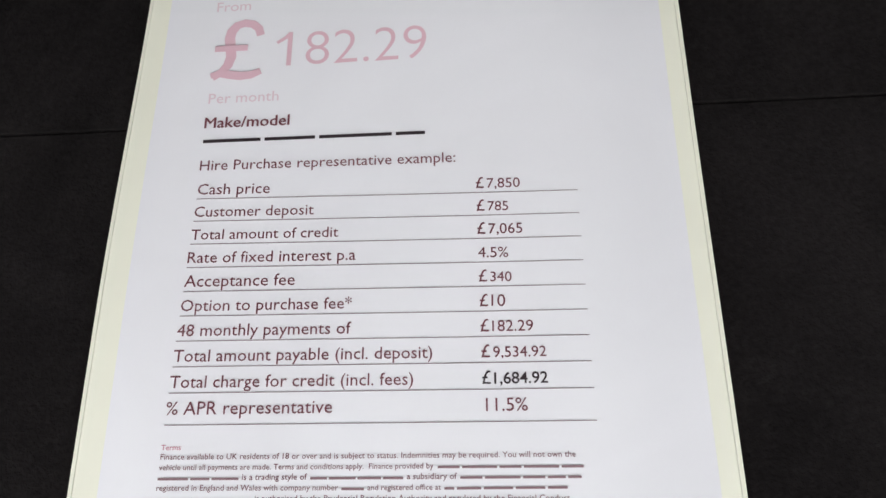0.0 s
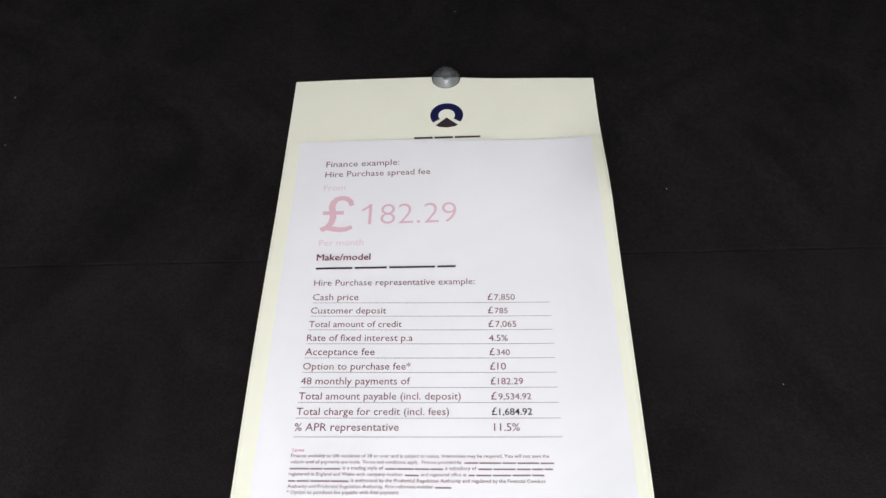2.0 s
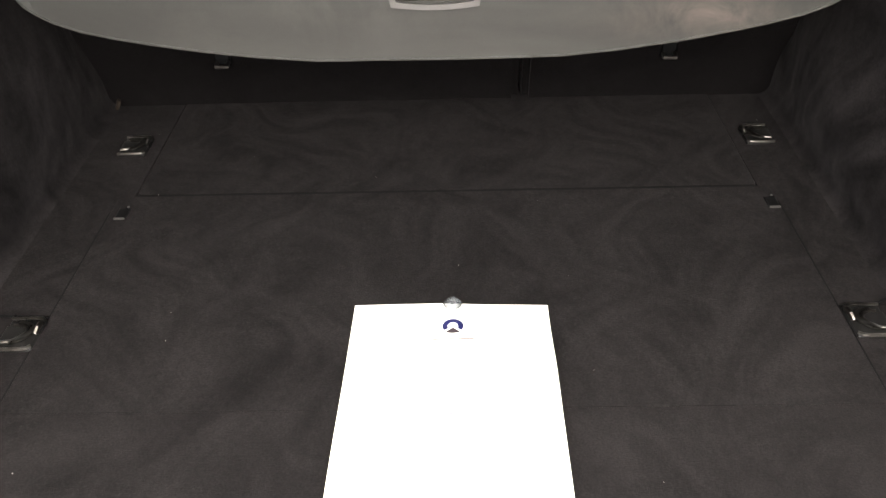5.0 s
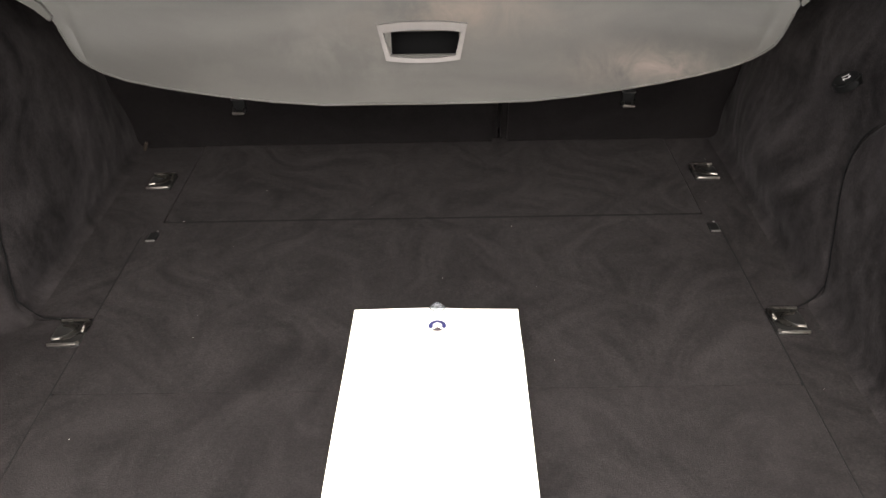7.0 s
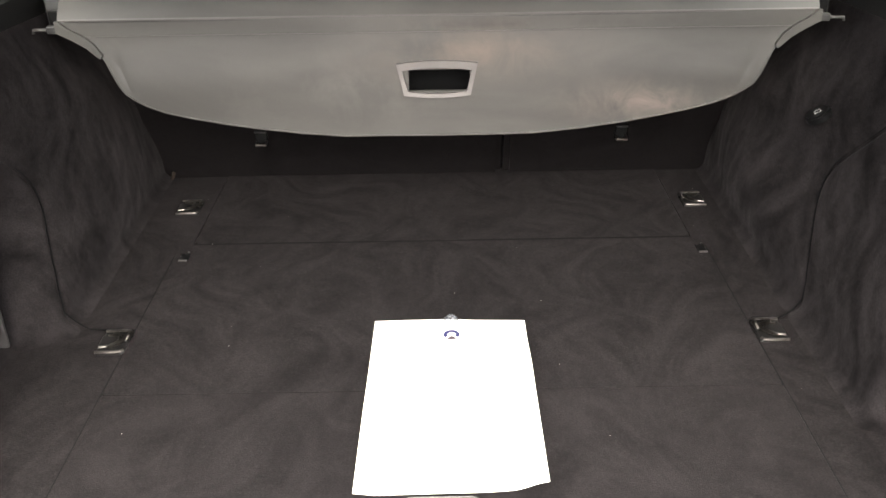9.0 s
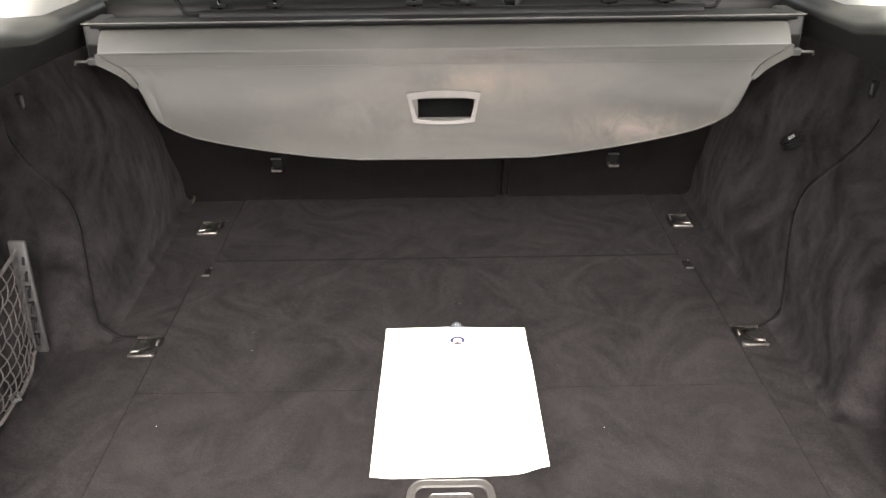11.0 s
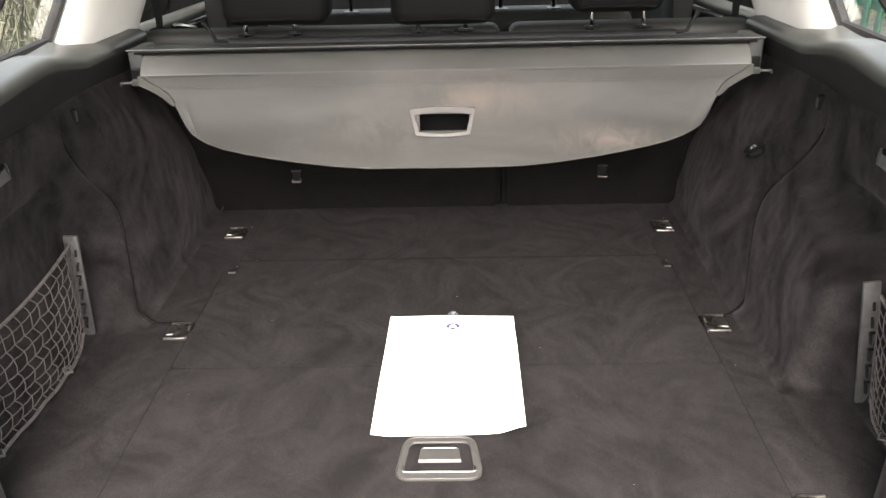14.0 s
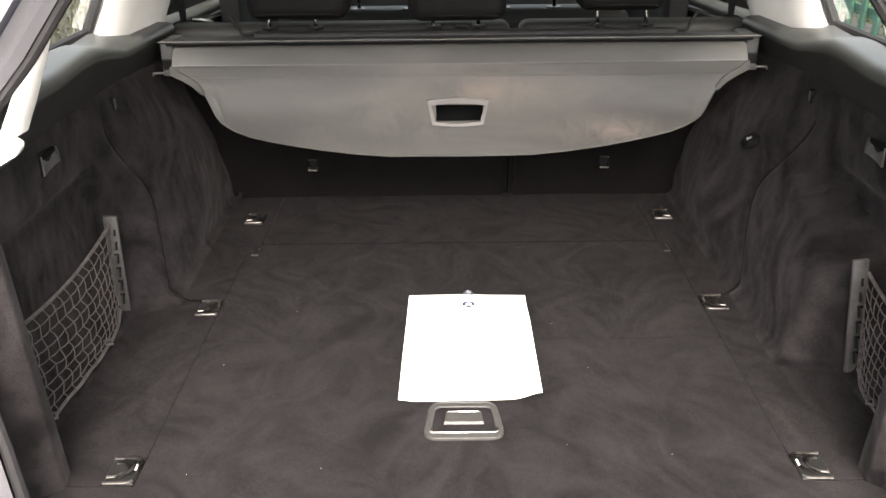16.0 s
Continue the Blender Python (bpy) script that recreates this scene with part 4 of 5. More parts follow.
outer, inner = narrowed(rounded(-0.0625, -0.0460, 0.0615, 0.0460, 0.020)), narrowed(rounded(-0.0530, -0.0325, 0.0520, 0.0360, 0.013))
part("surround", ring_plate(B(), outer, inner, -0.004, 0.0042), SATIN, lift)
part("outer_bead", tube(B(), [(x * 0.985, y * 0.985, 0.0040) for x, y in outer], 0.0012, 6, True), SATIN, lift)
part("recess", box(B(), (0, 0.0015, -0.007), (0.108, 0.074, 0.004)), PAD, lift)
part("inner_frame", tube(B(), [(x * 0.985, y * 0.985, 0.0022) for x, y in inner], 0.0010, 6, True), STEEL, lift)
flap_bm = grid(B(), [[(x, y, z) for x in np.linspace(-w, w, 9)] for y, z, w in ((0.0205, -0.003, 0.0270), (0.0200, 0.0030, 0.0270), (0.0175, 0.0040, 0.0275), (-0.0040, 0.0030, 0.0300), (-0.0070, 0.0000, 0.0305))])
thick(part("flap", flap_bm, SATIN, lift, "raised satin plate"), 0.0015, 0)
part("flap_edge", tube(B(), [(-0.0270, 0.0120, 0.0028), (-0.0262, 0.0180, 0.0042), (-0.0235, 0.0200, 0.0046), (0.0225, 0.0200, 0.0046), (0.0252, 0.0180, 0.0042), (0.0260, 0.0120, 0.0028)], 0.0011, 8), CHROME, lift)
for k in range(5):
    part("rib", box(B(), (-0.0005, -0.0108 - 0.0038 * k, -0.0026 + 0.0002 * k), (0.0610 + 0.0010 * k, 0.0012, 0.0024), 0.0004, 1), EYE_METAL if k > 1 else SATIN, lift)
part("grip_edge", tube(B(), [(-0.0512, -0.0215, 0.0046), (-0.0514, -0.0285, 0.0040), (-0.0485, -0.0310, 0.0036), (0.0475, -0.0310, 0.0036), (0.0504, -0.0285, 0.0040), (0.0502, -0.0215, 0.0046)], 0.0018, 8), CHROME, lift)

# ---- finance sheet in its hanging pouch ----
def sheet_z(x, y):
    """The gentle waves of the pouch on the carpet."""
    z = 0.0024 + 0.0010 * math.sin(17 * x + 0.6) * math.sin(14 * y + 0.9) + 0.0010 * ease((0.05 - abs(x - 0.01)) / 0.05) * ease((y - 0.0) / 0.05)
    edge = 0.0105 * ease((x - 0.077) / 0.046) * ease((0.01 - y) / 0.09)
    corner = 0.001 * ease((x - 0.072) / 0.05) * ease((-0.13 - y) / 0.14)
    return z + edge + corner + 0.004 * ease((-0.080 - x) / 0.03) * ease((-0.05 - y) / 0.15)


def pouch_point(u, v):
    """u from the left edge to the right, v from the top to the bottom."""
    top = Vector((-0.104 + 0.227 * u, 0.0495 - 0.0060 * u + 0.0020 * math.sin(math.pi * min(1, u * 1.6)), 0))
    low = Vector((-0.1085 + 0.2292 * u, -0.3075 + 0.0030 * u + 0.0030 * ease((u - 0.62) / 0.35), 0))
    p = top.lerp(low, v)
    return p


def leaf(u0, v0, u1, v1, lift_by, nu=24, nv=32):
    rows = []
    for j in range(nv + 1):
        row = []
        for i in range(nu + 1):
            p = pouch_point(u0 + (u1 - u0) * i / nu, v0 + (v1 - v0) * j / nv)
            row.append((p.x, p.y, sheet_z(p.x, p.y) + lift_by))
        rows.append(row)
    return grid(B(), rows)


finance = thing("finance_sheet", "printed finance example in a cream plastic pouch lying on the carpet", "paper sheet")
thick(face_up(part("pouch_back", leaf(0, 0, 1, 1, 0), POUCH, finance, "cream plastic backing")), 0.0008, -1)
pocket = thick(face_up(part("pouch_pocket", leaf(0.004, 0.178, 0.996, 0.998, 0.0004), POUCH, finance, "cream plastic pocket front")), 0.0002, -1)
paper = thick(face_up(part("paper", leaf(0.045, 0.179, 0.965, 0.985, 0.0008), PAPER, finance, "white printed paper")), 0.0001, -1)
for u in (0.006, 0.994):
    pts = [pouch_point(u, 0.17 + 0.83 * k / 40) for k in range(41)]
    part("welded_edge", tube(B(), [(q.x, q.y, sheet_z(q.x, q.y) + 0.0005) for q in pts], 0.0005, 4), POUCH, finance)

INK_UP = 0.0011


def lay(me, mat, name, parent):
    """Drapes a flat mesh over the sheet and links it."""
    for v in me.vertices:
        v.co.z = sheet_z(v.co.x, v.co.y) + INK_UP
    me.materials.clear()
    me.materials.append(mat)
    ob = new(name, me)
    ob.parent = parent
    return ob


def words(text, x0, y0, x1, y1, mat, bold=0.0, squash=1.0):
    """A printed line from its first baseline point to its last."""
    curve = bpy.data.curves.new("print", "FONT")
    curve.body, curve.resolution_u, curve.offset = text, 5 if len(text) < 9 else 2, bold
    tmp = bpy.data.objects.new("print", curve)
    scene.collection.objects.link(tmp)
    me = bpy.data.meshes.new_from_object(tmp)
    bpy.data.objects.remove(tmp)
    bpy.data.curves.remove(curve)
    xs = [v.co.x for v in me.vertices]
    lo, k = min(xs), math.hypot(x1 - x0, y1 - y0) / (max(xs) - min(xs))
    a = math.atan2(y1 - y0, x1 - x0)
    for v in me.vertices:
        u, w = (v.co.x - lo) * k, v.co.y * k * squash
        v.co = (x0 + u * math.cos(a) - w * math.sin(a), y0 + u * math.sin(a) + w * math.cos(a), 0)
    return lay(me, mat, "printed_line", paper)


def bar(x0, y0, x1, y1, height, mat, name="printed_bar", parent=None):
    """A straight bar of ink on the sheet, in short lengths so that it lies on the waves."""
    bm = B()
    n = max(2, int(abs(x1 - x0) / 0.004))
    rows = [[(x0 + (x1 - x0) * k / n, y0 + (y1 - y0) * k / n + h, 0) for k in range(n + 1)] for h in (0, height)]
    grid(bm, rows)
    me = bpy.data.meshes.new(name)
    bm.to_mesh(me)
    bm.free()
    return lay(me, mat, name, parent or paper)


def bars(lengths, x0, y0, x1, y1, height, mat, parent=None):
    """Words that are not spelt out: plain bars with gaps between."""
    total = sum(lengths) + 0.55 * (len(lengths) - 1)
    at = 0.0
    for w in lengths:
        a, b = at / total, (at + w) / total
        bar(x0 + (x1 - x0) * a, y0 + (y1 - y0) * a, x0 + (x1 - x0) * b, y0 + (y1 - y0) * b, height, mat, parent=parent)
        at += w + 0.55


def ribbon(points, mat, name, up=0.0):
    """A flat stroke along x, y, width, with no overlaps of its own."""
    bm = B()
    rows = []
    for k, (x, y, w) in enumerate(points):
        a, b = points[max(0, k - 1)], points[min(len(points) - 1, k + 1)]
        d = Vector((b[0] - a[0], b[1] - a[1])).normalized()
        rows.append([(x - d.y * w / 2, y + d.x * w / 2, 0), (x + d.y * w / 2, y - d.x * w / 2, 0)])
    grid(bm, rows)
    me = bpy.data.meshes.new(name)
    bm.to_mesh(me)
    bm.free()
    ob = lay(me, mat, name, paper)
    ob.location.z = up
    return ob


def pound_sign(x, y, w, h):
    """The large pound sign: one bent stroke, a foot and a crossbar."""
    t = 0.17 * w
    bend = [(0.93, 0.73, 0.9), (0.88, 0.85, 1.0), (0.76, 0.93, 1.05), (0.60, 0.955, 1.05), (0.45, 0.92, 1.1), (0.35, 0.82, 1.2), (0.32, 0.70, 1.2), (0.36, 0.52, 1.2), (0.38, 0.38, 1.2), (0.33, 0.24, 1.1), (0.22, 0.13, 1.0), (0.05, 0.045, 0.9)]
    ribbon([(x + w * a, y + h * b, t * c) for a, b, c in bend], INK_PINK, "pound_stroke")
    foot = [(0.02, 0.07, 0.7), (0.20, 0.105, 1.0), (0.40, 0.075, 1.1), (0.60, 0.05, 1.1), (0.80, 0.06, 1.0), (0.98, 0.12, 0.8)]
    ribbon([(x + w * a, y + h * b, t * c) for a, b, c in foot], INK_PINK, "pound_foot", 0.0003)
    ribbon([(x + w * 0.06, y + h * 0.515, t * 0.8), (x + w * 0.40, y + h * 0.515, t * 0.8), (x + w * 0.70, y + h * 0.515, t * 0.8)], INK_PINK, "pound_bar", 0.0006)


words("Finance example:", -0.0740, -0.0388, -0.0220, -0.0382, INK_RED)
words("Hire Purchase spread fee", -0.0740, -0.0480, 0.0000, -0.0474, INK_RED)
words("From", -0.0740, -0.0602, -0.0590, -0.0600, INK_PALE)
pound_sign(-0.0742, -0.0958, 0.0222, 0.0302)
words("82.29", -0.0335, -0.0900, 0.0180, -0.0895, INK_PINK, -0.012, 1.02)
ribbon([(-0.0462, -0.0782, 0.0014), (-0.0425, -0.0757, 0.0017), (-0.0405, -0.0733, 0.0014)], INK_PINK, "figure_flag")
ribbon([(-0.0405, -0.0731, 0.0020), (-0.0406, -0.0810, 0.0020), (-0.0407, -0.0901, 0.0020)], INK_PINK, "figure_stem", 0.0002)
words("Per month", -0.0735, -0.1072, -0.0440, -0.1070, INK_PALE)
words("Make/model", -0.0742, -0.1190, -0.0390, -0.1190, INK_RED)
words("Make/model", -0.07390, -0.1190, -0.03870, -0.1190, INK_RED).location.z = 0.0002
bars((8, 7, 10, 4), -0.0740, -0.1260, 0.0170, -0.1258, 0.0015, INK_BLACK)
words("Hire Purchase representative example:", -0.0742, -0.1386, 0.0290, -0.1390, INK_RED)
ROWS_OF = (("Cash price", -0.0450, "£7,850", 0.0540), ("Customer deposit", -0.0270, "£785", 0.0490), ("Total amount of credit", -0.0170, "£7,065", 0.0540),
           ("Rate of fixed interest p.a", -0.0100, "4.5%", 0.0482), ("Acceptance fee", -0.0330, "£340", 0.0490), ("Option to purchase fee*", -0.0110, "£10", 0.0462),
           ("48 monthly payments of", -0.0110, "£182.29", 0.0560), ("Total amount payable (incl. deposit)", 0.0190, "£9,534.92", 0.0602),
           ("Total charge for credit (incl. fees)", 0.0120, "£1,684.92", 0.0602), ("% APR representative", -0.0170, "11.5%", 0.0525))
for k, (left, x_end, value, v_end) in enumerate(ROWS_OF):
    y = -0.1494 - 0.00974 * k
    x = -0.0741 - 0.00036 * k
    slope = -0.013
    words(left, x, y, x_end, y + slope * (x_end - x), INK_RED)
    ink, heavy = (INK_BLACK, 0.010) if k == 8 else (INK_RED, 0.0)
    at_x = 0.0368 if k < 9 else 0.0378
    if value[0] == "£":
        words("£", at_x, y - 0.0016, at_x + 0.0031, y - 0.0016, ink)
        at_x += 0.0043
    words(value.lstrip("£"), at_x, y - 0.0016, v_end, y - 0.0018, ink, heavy)
    drop = 0.0020 if k < 9 else 0.0038
    bar(x, y - drop, 0.0762, y - drop - 0.0022, 0.00025, INK_RULE, "ruled_line")
words("Terms", -0.0776, -0.2496, -0.0705, -0.2496, INK_CRIMSON)
words("Finance available to UK residents of 18 or over and is subject to status. Indemnities may be required. You will not own the", -0.0775, -0.2528, 0.0680, -0.2552, INK_RED)
words("vehicle until all payments are made. Terms and conditions apply.  Finance provided by", -0.0776, -0.2564, 0.0190, -0.2580, INK_RED)
bars((5, 8, 5, 8, 5), 0.0205, -0.2580, 0.0705, -0.2589, 0.0008, INK_BAR)
bars((8, 5, 7), -0.0777, -0.2599, -0.0490, -0.2604, 0.0008, INK_BAR)
words("is a trading style of", -0.0478, -0.2604, -0.0250, -0.2608, INK_RED)
bars((5, 8, 7, 6), -0.0238, -0.2608, 0.0085, -0.2614, 0.0008, INK_BAR)
words("a subsidiary of", 0.0098, -0.2614, 0.0270, -0.2617, INK_RED)
bars((5, 8, 5, 4, 3), 0.0282, -0.2617, 0.0695, -0.2624, 0.0008, INK_BAR)
words("registered in England and Wales with company number", -0.0778, -0.2634, -0.0140, -0.2646, INK_RED)
bars((6,), -0.0128, -0.2646, -0.0050, -0.2648, 0.0008, INK_BAR)
words("and registered office at", -0.0038, -0.2648, 0.0215, -0.2652, INK_RED)
bars((2, 5, 6, 6, 4), 0.0227, -0.2652, 0.0645, -0.2658, 0.0008, INK_BAR)
bars((3, 5, 8, 7), -0.0779, -0.2669, -0.0440, -0.2676, 0.0008, INK_BAR)
words("is authorised by the Prudential Regulation Authority and regulated by the Financial Conduct", -0.0428, -0.2676, 0.0650, -0.2697, INK_RED)
words("Authority and Prudential Regulation Authority. Firm reference number", -0.0780, -0.2704, 0.0030, -0.2719, INK_RED)
bars((6,), 0.0042, -0.2719, 0.0130, -0.2721, 0.0008, INK_BAR)
words("* Option to purchase fee payable with final payment", -0.0780, -0.2738, -0.0160, -0.2748, INK_RED)
bars((5, 8), -0.0680, -0.2872, -0.0230, -0.2880, 0.0034, INK_CRIMSON)


def disc(cx, cy, rx, ry, a0, a1, mat, name, parent, inner=0.0, n=36):
    bm = B()
    rows = [[(cx + rx * r * math.cos(radians(a0 + (a1 - a0) * k / n)), cy + ry * r * math.sin(radians(a0 + (a1 - a0) * k / n)), 0) for k in range(n + 1)] for r in ((inner, 1.0) if inner else (0.02, 1.0))]
    grid(bm, rows)
    me = bpy.data.meshes.new(name)
    bm.to_mesh(me)
    bm.free()
    return lay(me, mat, name, parent)


def flat_shape(points, mat, name, parent):
    bm = B()
    bm.faces.new([bm.verts.new((x, y, 0)) for x, y in points])
    me = bpy.data.meshes.new(name)
    bm.to_mesh(me)
    bm.free()
    return lay(me, mat, name, parent)


disc(-0.0735, -0.2830, 0.0042, 0.0056, 0, 360, INK_CRIMSON, "ring_mark", paper, 0.5)
# the round mark on the pouch: a blue arch over a black peak
INK_UP = 0.0004
back = [o for o in finance.children if o.name.startswith("pouch_back")][0]
disc(0.0118, 0.0085, 0.0122, 0.0118, -36, 216, INK_BLUE, "blue_arch", back, 0.50)
flat_shape([(0.0118, 0.0062), (0.0200, -0.0012), (0.0175, -0.0028), (0.0118, -0.0037), (0.0061, -0.0028), (0.0036, -0.0012)], INK_BLACK, "black_peak", back)
bars((5, 5, 7), -0.0118, -0.0140, 0.0360, -0.0142, 0.0018, INK_BLACK, back)

cup = thing("suction_cup", "small clear plastic suction cup at the top of the pouch", "suction cup", at=(0.0115, 0.0455, 0.0052))
prof_c = [(0.0, 0.0085), (0.003, 0.0083), (0.0060, 0.0065), (0.0088, 0.0035), (0.0108, 0.0010), (0.0110, 0.0)]
rows = [[(max(r, 0.0002) * math.cos(math.tau * k / 24), max(r, 0.0002) * math.sin(math.tau * k / 24), h) for k in range(25)] for r, h in prof_c]
thick(part("dome", grid(B(), rows), CUP, cup), 0.0012, -1)
part("knob", tube(B(), [(0, 0, 0.002), (0, 0, 0.0065)], 0.0032, 12), STEEL, cup)


# ---- side nets ----
def slab(mid, d, width, depth):
    """A flat bar along d, its broad side to the rear."""
    up = d.normalized()
    across = Vector((1, 0, 0)) - up * up.x
    across.normalize()
    turn = Matrix((across, up.cross(across), up)).transposed().to_4x4()
    return box(B(), mid, (width, depth, d.length), 0.0028, 2, turn)


def side_net(s, y0, y1, x_top, x_low, ztop, zbot, bend, strip_top, strip_low):
    net = thing("cargo_net", "dark cord luggage net on a metal strip by the side wall", "cargo net", "side nets", at=(0, 0, 0))

    def at(u, v):
        """u along the wall from the strip, v from the bottom cord up; the cords sag and the strands lean."""
        ub = min(1.0, max(0.0, u - 0.11 * math.sin(math.pi * u) * (1 - v)))
        low = zbot - 0.016 * ease(u / 0.25) + 0.0015 * math.sin(31 * u)
        high = ztop - bend * math.sin(math.pi * min(1, u * 0.95)) ** 0.8
        yt, yb = y0 + (y1 - y0) * u, y0 - 0.028 + (y1 - y0 + 0.040) * ub
        x = x_low + (x_top - x_low) * v - 0.020 * math.sin(math.pi * u) * math.sin(math.pi * (0.2 + 0.75 * v))
        return Vector((s * x, yb + (yt - yb) * v, low + (high - low) * v))

    wob = random.Random(5 if s < 0 else 9)
    cols, rws = 14, 9
    P = {}
    for i in range(cols + 1):
        for j in range(rws + 1):
            u, v = i / cols, j / rws
            du = wob.uniform(-0.010, 0.010) if 0 < i < cols else 0
            dv = wob.uniform(-0.014, 0.014) if 0 < j < rws else 0
            P[i, j] = at(min(1, max(0, u + du + (0.022 if j % 2 else -0.0) * (0 < i < cols))), v + dv)
    bm = B()
    for i in range(cols + 1):
        for j in range(rws):
            a, b = P[i, j], P[i, j + 1]
            mid = (a + b) / 2 + Vector((-s * 0.001, wob.uniform(-0.002, 0.002), 0))
            tube(bm, [a, mid, b], 0.0009, 4)
    for j in range(rws + 1):
        for i in range(cols):
            a, b = P[i, j], P[i + 1, j]
            mid = (a + b) / 2 + Vector((0, 0, -0.0014))
            tube(bm, [a, mid, b], 0.0009, 4)
    m = part("mesh", bm, CORD, net)
    m["kind"] = "stuff"
    part("top_cord", tube(B(), [at(k / 20, 1.0) for k in range(21)], 0.0030, 6), CORD, net, "thick elastic top cord")
    part("bottom_cord", tube(B(), [at(k / 20, 0.0) for k in range(21)], 0.0028, 6), CORD, net)
    top, low = at(0, 1.0), at(0, 0.0)
    d = Vector(strip_top) - Vector(strip_low)
    mid = (Vector(strip_top) + Vector(strip_low)) / 2
    strip_part = part("mounting_strip", slab(mid, d, 0.0255, 0.007), STEEL, net, "worn grey metal strip")
    for k in range(6):
        c = low.lerp(top, 0.10 + 0.16 * k)
        part("hook", tube(B(), [c + Vector((s * 0.002, 0.012, 0.006)), c + Vector((-s * 0.005, 0.012, 0.006)), c + Vector((-s * 0.007, 0.004, 0.004)), c + Vector((-s * 0.007, 0.000, -0.006)), c + Vector((-s * 0.003, 0.006, -0.009))], 0.0024, 5), BLACK_PLASTIC, strip_part)
    part("screw", tube(B(), [top + Vector((s * 0.002, 0.014, -0.008)), top + Vector((-s * 0.0025, 0.014, -0.008))], 0.0034, 8), SATIN, strip_part)
    for u in (0.42, 0.97):
        c = at(u, 0.0)
        part("floor_clip", tube(B(), [c + Vector((0, 0.008, 0.006)), c + Vector((-s * 0.007, 0, 0.002)), c + Vector((0, -0.008, 0.004)), c + Vector((s * 0.006, 0, 0.008))], 0.0026, 6, True), STEEL, net)
    return net


side_net(-1, -0.016, -0.385, 0.640, 0.636, 0.189, 0.030, 0.015, (-0.6380, -0.012, 0.2035), (-0.6435, -0.014, 0.010))
side_net(1, -0.238, -0.520, 0.632, 0.634, 0.188, 0.028, 0.020, (0.6180, -0.233, 0.2090), (0.6405, -0.236, 0.003))


# ---- small fittings on the walls ----
def stud(s, y, z):
    x = abs(rear_x(s, y - 0.02, z)) - 0.0085
    t = thing("bag_hook", "small dark folding bag hook on the side trim", "hook", "bag hooks", at=(s * (x + 0.006), y, z))
    part("frame", box(B(), (0, 0, 0), (0.012, 0.013, 0.026), 0.002, 2), BLACK_PLASTIC, t)
    part("flap", box(B(), (-s * 0.006, 0, 0.001), (0.003, 0.008, 0.018), 0.001, 1), PLASTIC, t)


stud(-1, 0.113, 0.376)
stud(1, 0.104, 0.379)


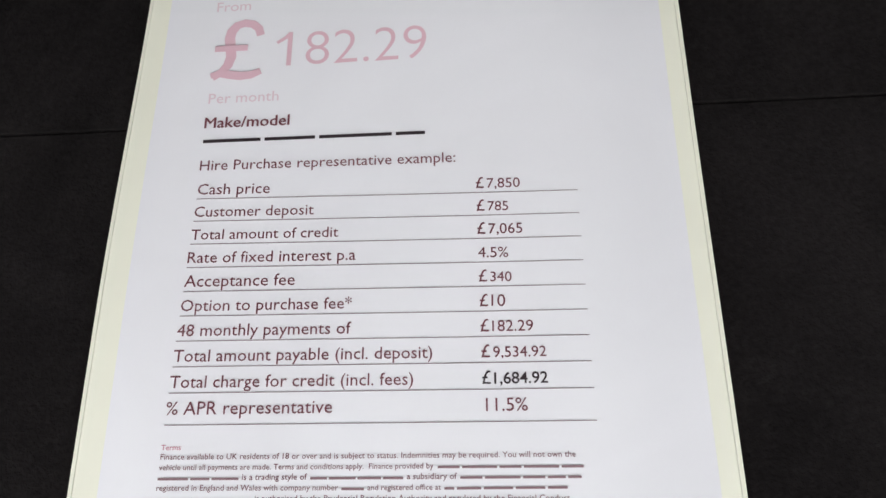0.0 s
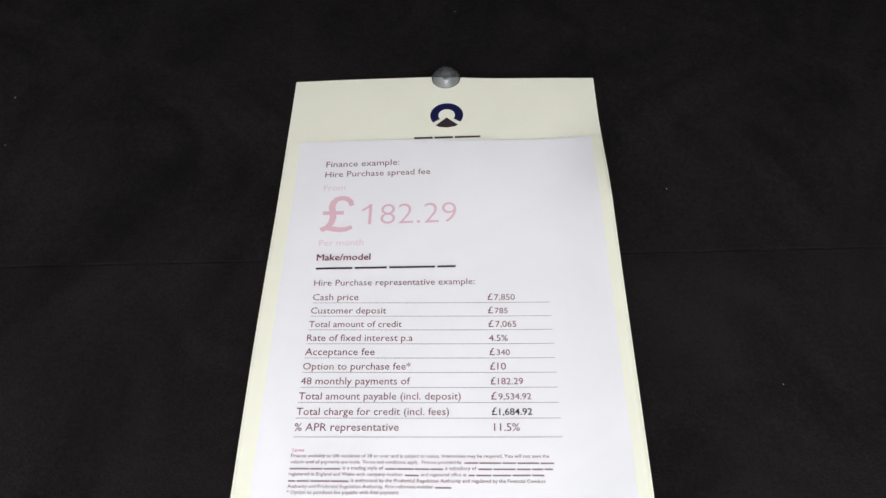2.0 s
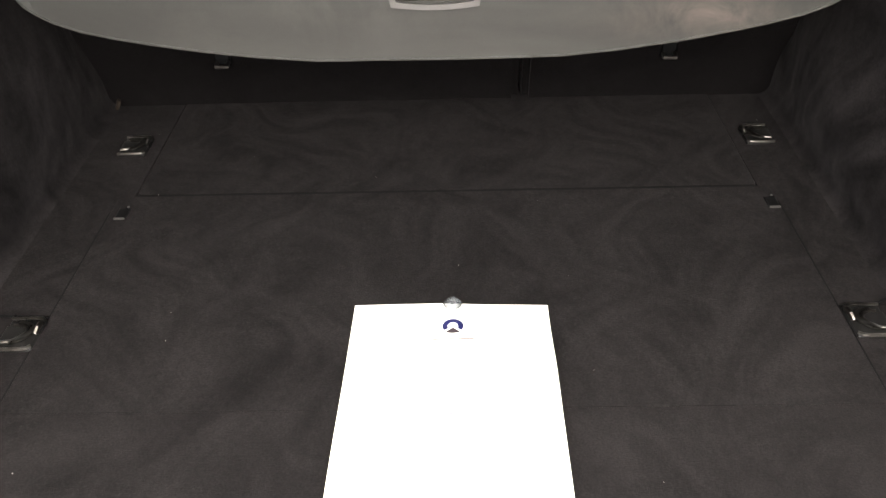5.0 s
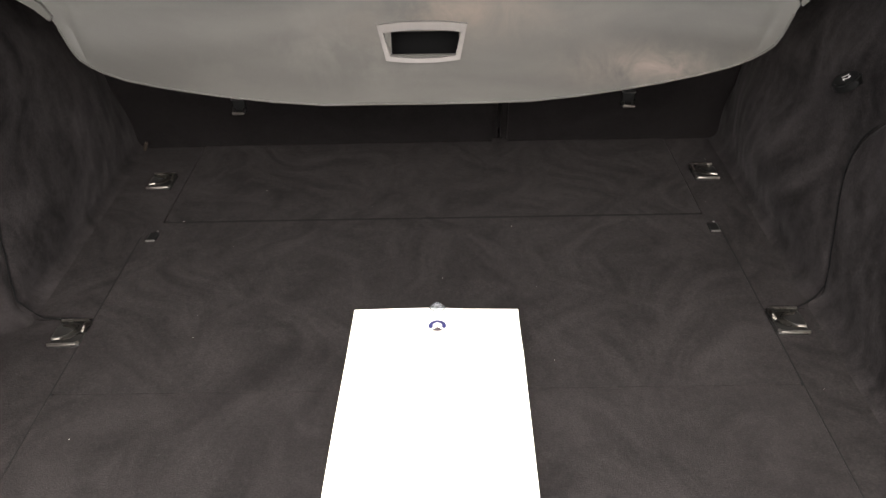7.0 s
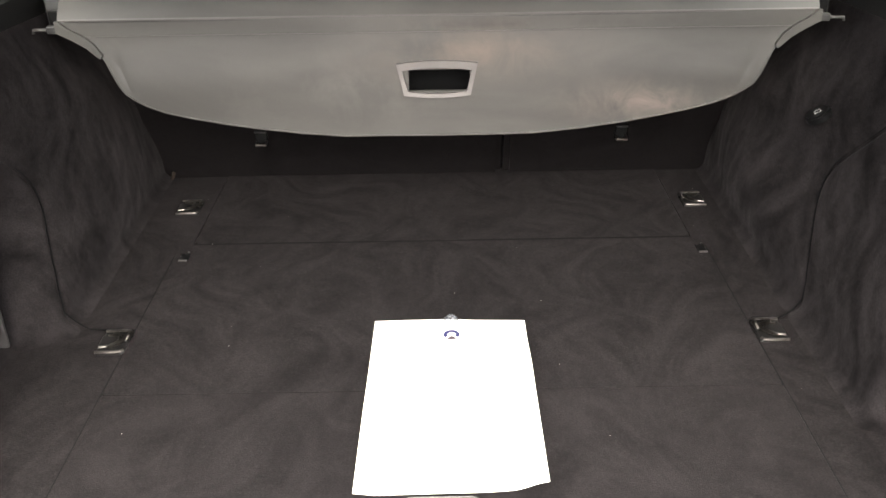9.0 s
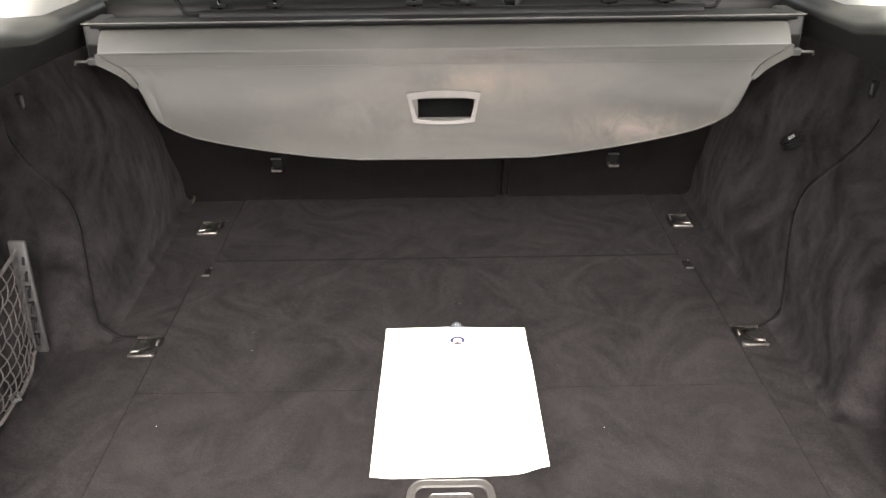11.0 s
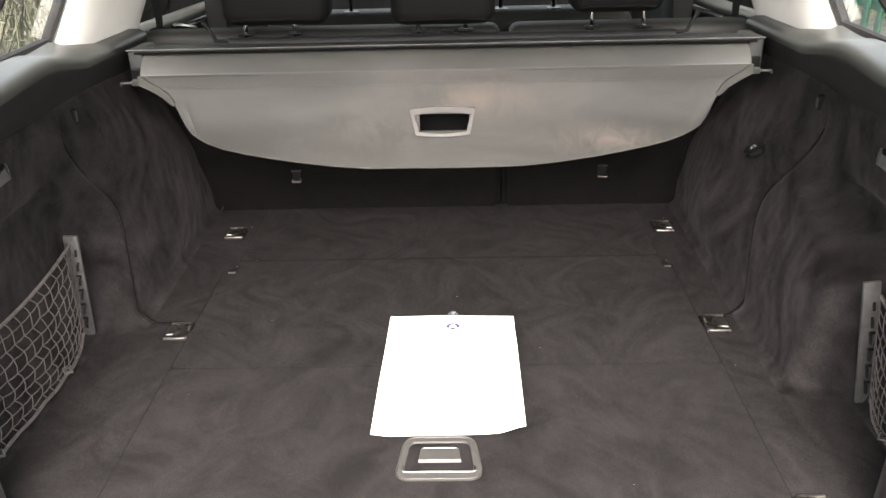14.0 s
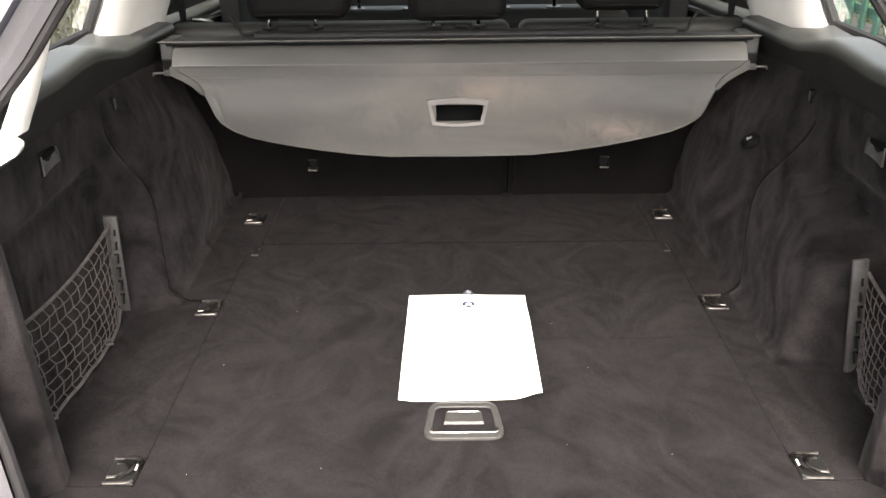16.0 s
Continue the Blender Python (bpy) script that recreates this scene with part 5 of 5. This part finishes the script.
def latch(s, y, z):
    x = rear_x(s, y, z)
    t = thing("trim_latch", "recessed grey pull latch of the side compartment", "latch", "compartment latches", at=(x, y, z))
    corners = [(-0.033, -0.018), (0.029, -0.013), (0.028, 0.013), (-0.024, 0.018)]
    part("surround", prism(B(), [(1.08 * a, 1.10 * b) for a, b in corners], "x", -0.003, 0.003, 0.002), BLACK_PLASTIC, t)
    # a scoop that slopes inwards from the lower lip to the dark finger well above
    rows = []
    for k in range(9):
        v = k / 8
        a0, a1 = -0.031 + 0.006 * v, 0.027 - 0.001 * v
        rows.append([(-s * (0.0075 - 0.0040 * v ** 0.6 - 0.0022 * math.sin(math.pi * u)), a0 + (a1 - a0) * u, -0.0165 + 0.005 * u + v * (0.023 - 0.004 * u)) for u in np.linspace(0, 1, 9)])
    thick(part("scoop", grid(B(), rows), LATCH_GREY, t, "light grey scoop"), 0.0012, 0)
    # a flat near-black block stands for the depth of the finger well
    part("finger_well", box(B(), (-s * 0.0028, 0.001, 0.010), (0.0025, 0.048, 0.010), 0.001, 1), GROOVE, t)
    part("side_rim", tube(B(), [(-s * 0.0055, 0.0290, -0.013), (-s * 0.0060, 0.0292, 0.0), (-s * 0.0045, 0.0280, 0.013)], 0.0016, 6), SATIN, t)
    part("side_rim", tube(B(), [(-s * 0.0070, -0.0330, -0.0165), (-s * 0.0060, -0.0300, 0.0), (-s * 0.0040, -0.0260, 0.013)], 0.0020, 6), SATIN, t)


latch(-1, -0.140, 0.3550)
latch(1, -0.137, 0.3540)

sock = thing("power_socket", "round black power socket cap marked 12 on the side trim", "power socket", at=(0.5845, 0.215, 0.260))
sock.rotation_euler = Vector((-0.544, 0.080, 0.835)).to_track_quat("Z", "Y").to_euler()
part("bezel", tube(B(), [(0, 0, -0.006), (0, 0, 0.003)], 0.0200, 24), BLACK_PLASTIC, sock)
part("cap", tube(B(), [(0, 0, 0.002), (0, 0, 0.0055)], 0.0165, 24), BLACK_PLASTIC, sock)
curve = bpy.data.curves.new("print", "FONT")
curve.body, curve.size, curve.align_x, curve.align_y, curve.offset = "12", 0.0150, "CENTER", "CENTER", 0.0
tmp = bpy.data.objects.new("print", curve)
scene.collection.objects.link(tmp)
me = bpy.data.meshes.new_from_object(tmp)
bpy.data.objects.remove(tmp)
me.materials.clear()
me.materials.append(LINT)
mark = new("marking", me)
mark.parent, mark.location, mark.rotation_euler = sock, (0, 0, 0.0060), Euler((0, 0, radians(0)))

tab = thing("fabric_tab", "small tan fabric tab at the foot of the wheel arch", "tab", at=(-0.548, 0.565, 0.010))
part("loop", box(B(), (0, 0, 0.006), (0.006, 0.012, 0.016), 0.002, 2, pose(0, 0, 0, 0, 25, 20)), TAN, tab)

bm = B()
rnd = random.Random(11)
for _ in range(26):
    x, y, r = rnd.uniform(-0.50, 0.50), rnd.uniform(-0.54, 0.5), rnd.uniform(0.0002, 0.00042)
    bmesh.ops.create_icosphere(bm, subdivisions=1, radius=r, matrix=Matrix.Translation((x, y, 0.0015)))
specks = part("lint", bm, LINT)
tagged(specks, "tiny pale specks of lint scattered on the carpet", "lint", kind="stuff")
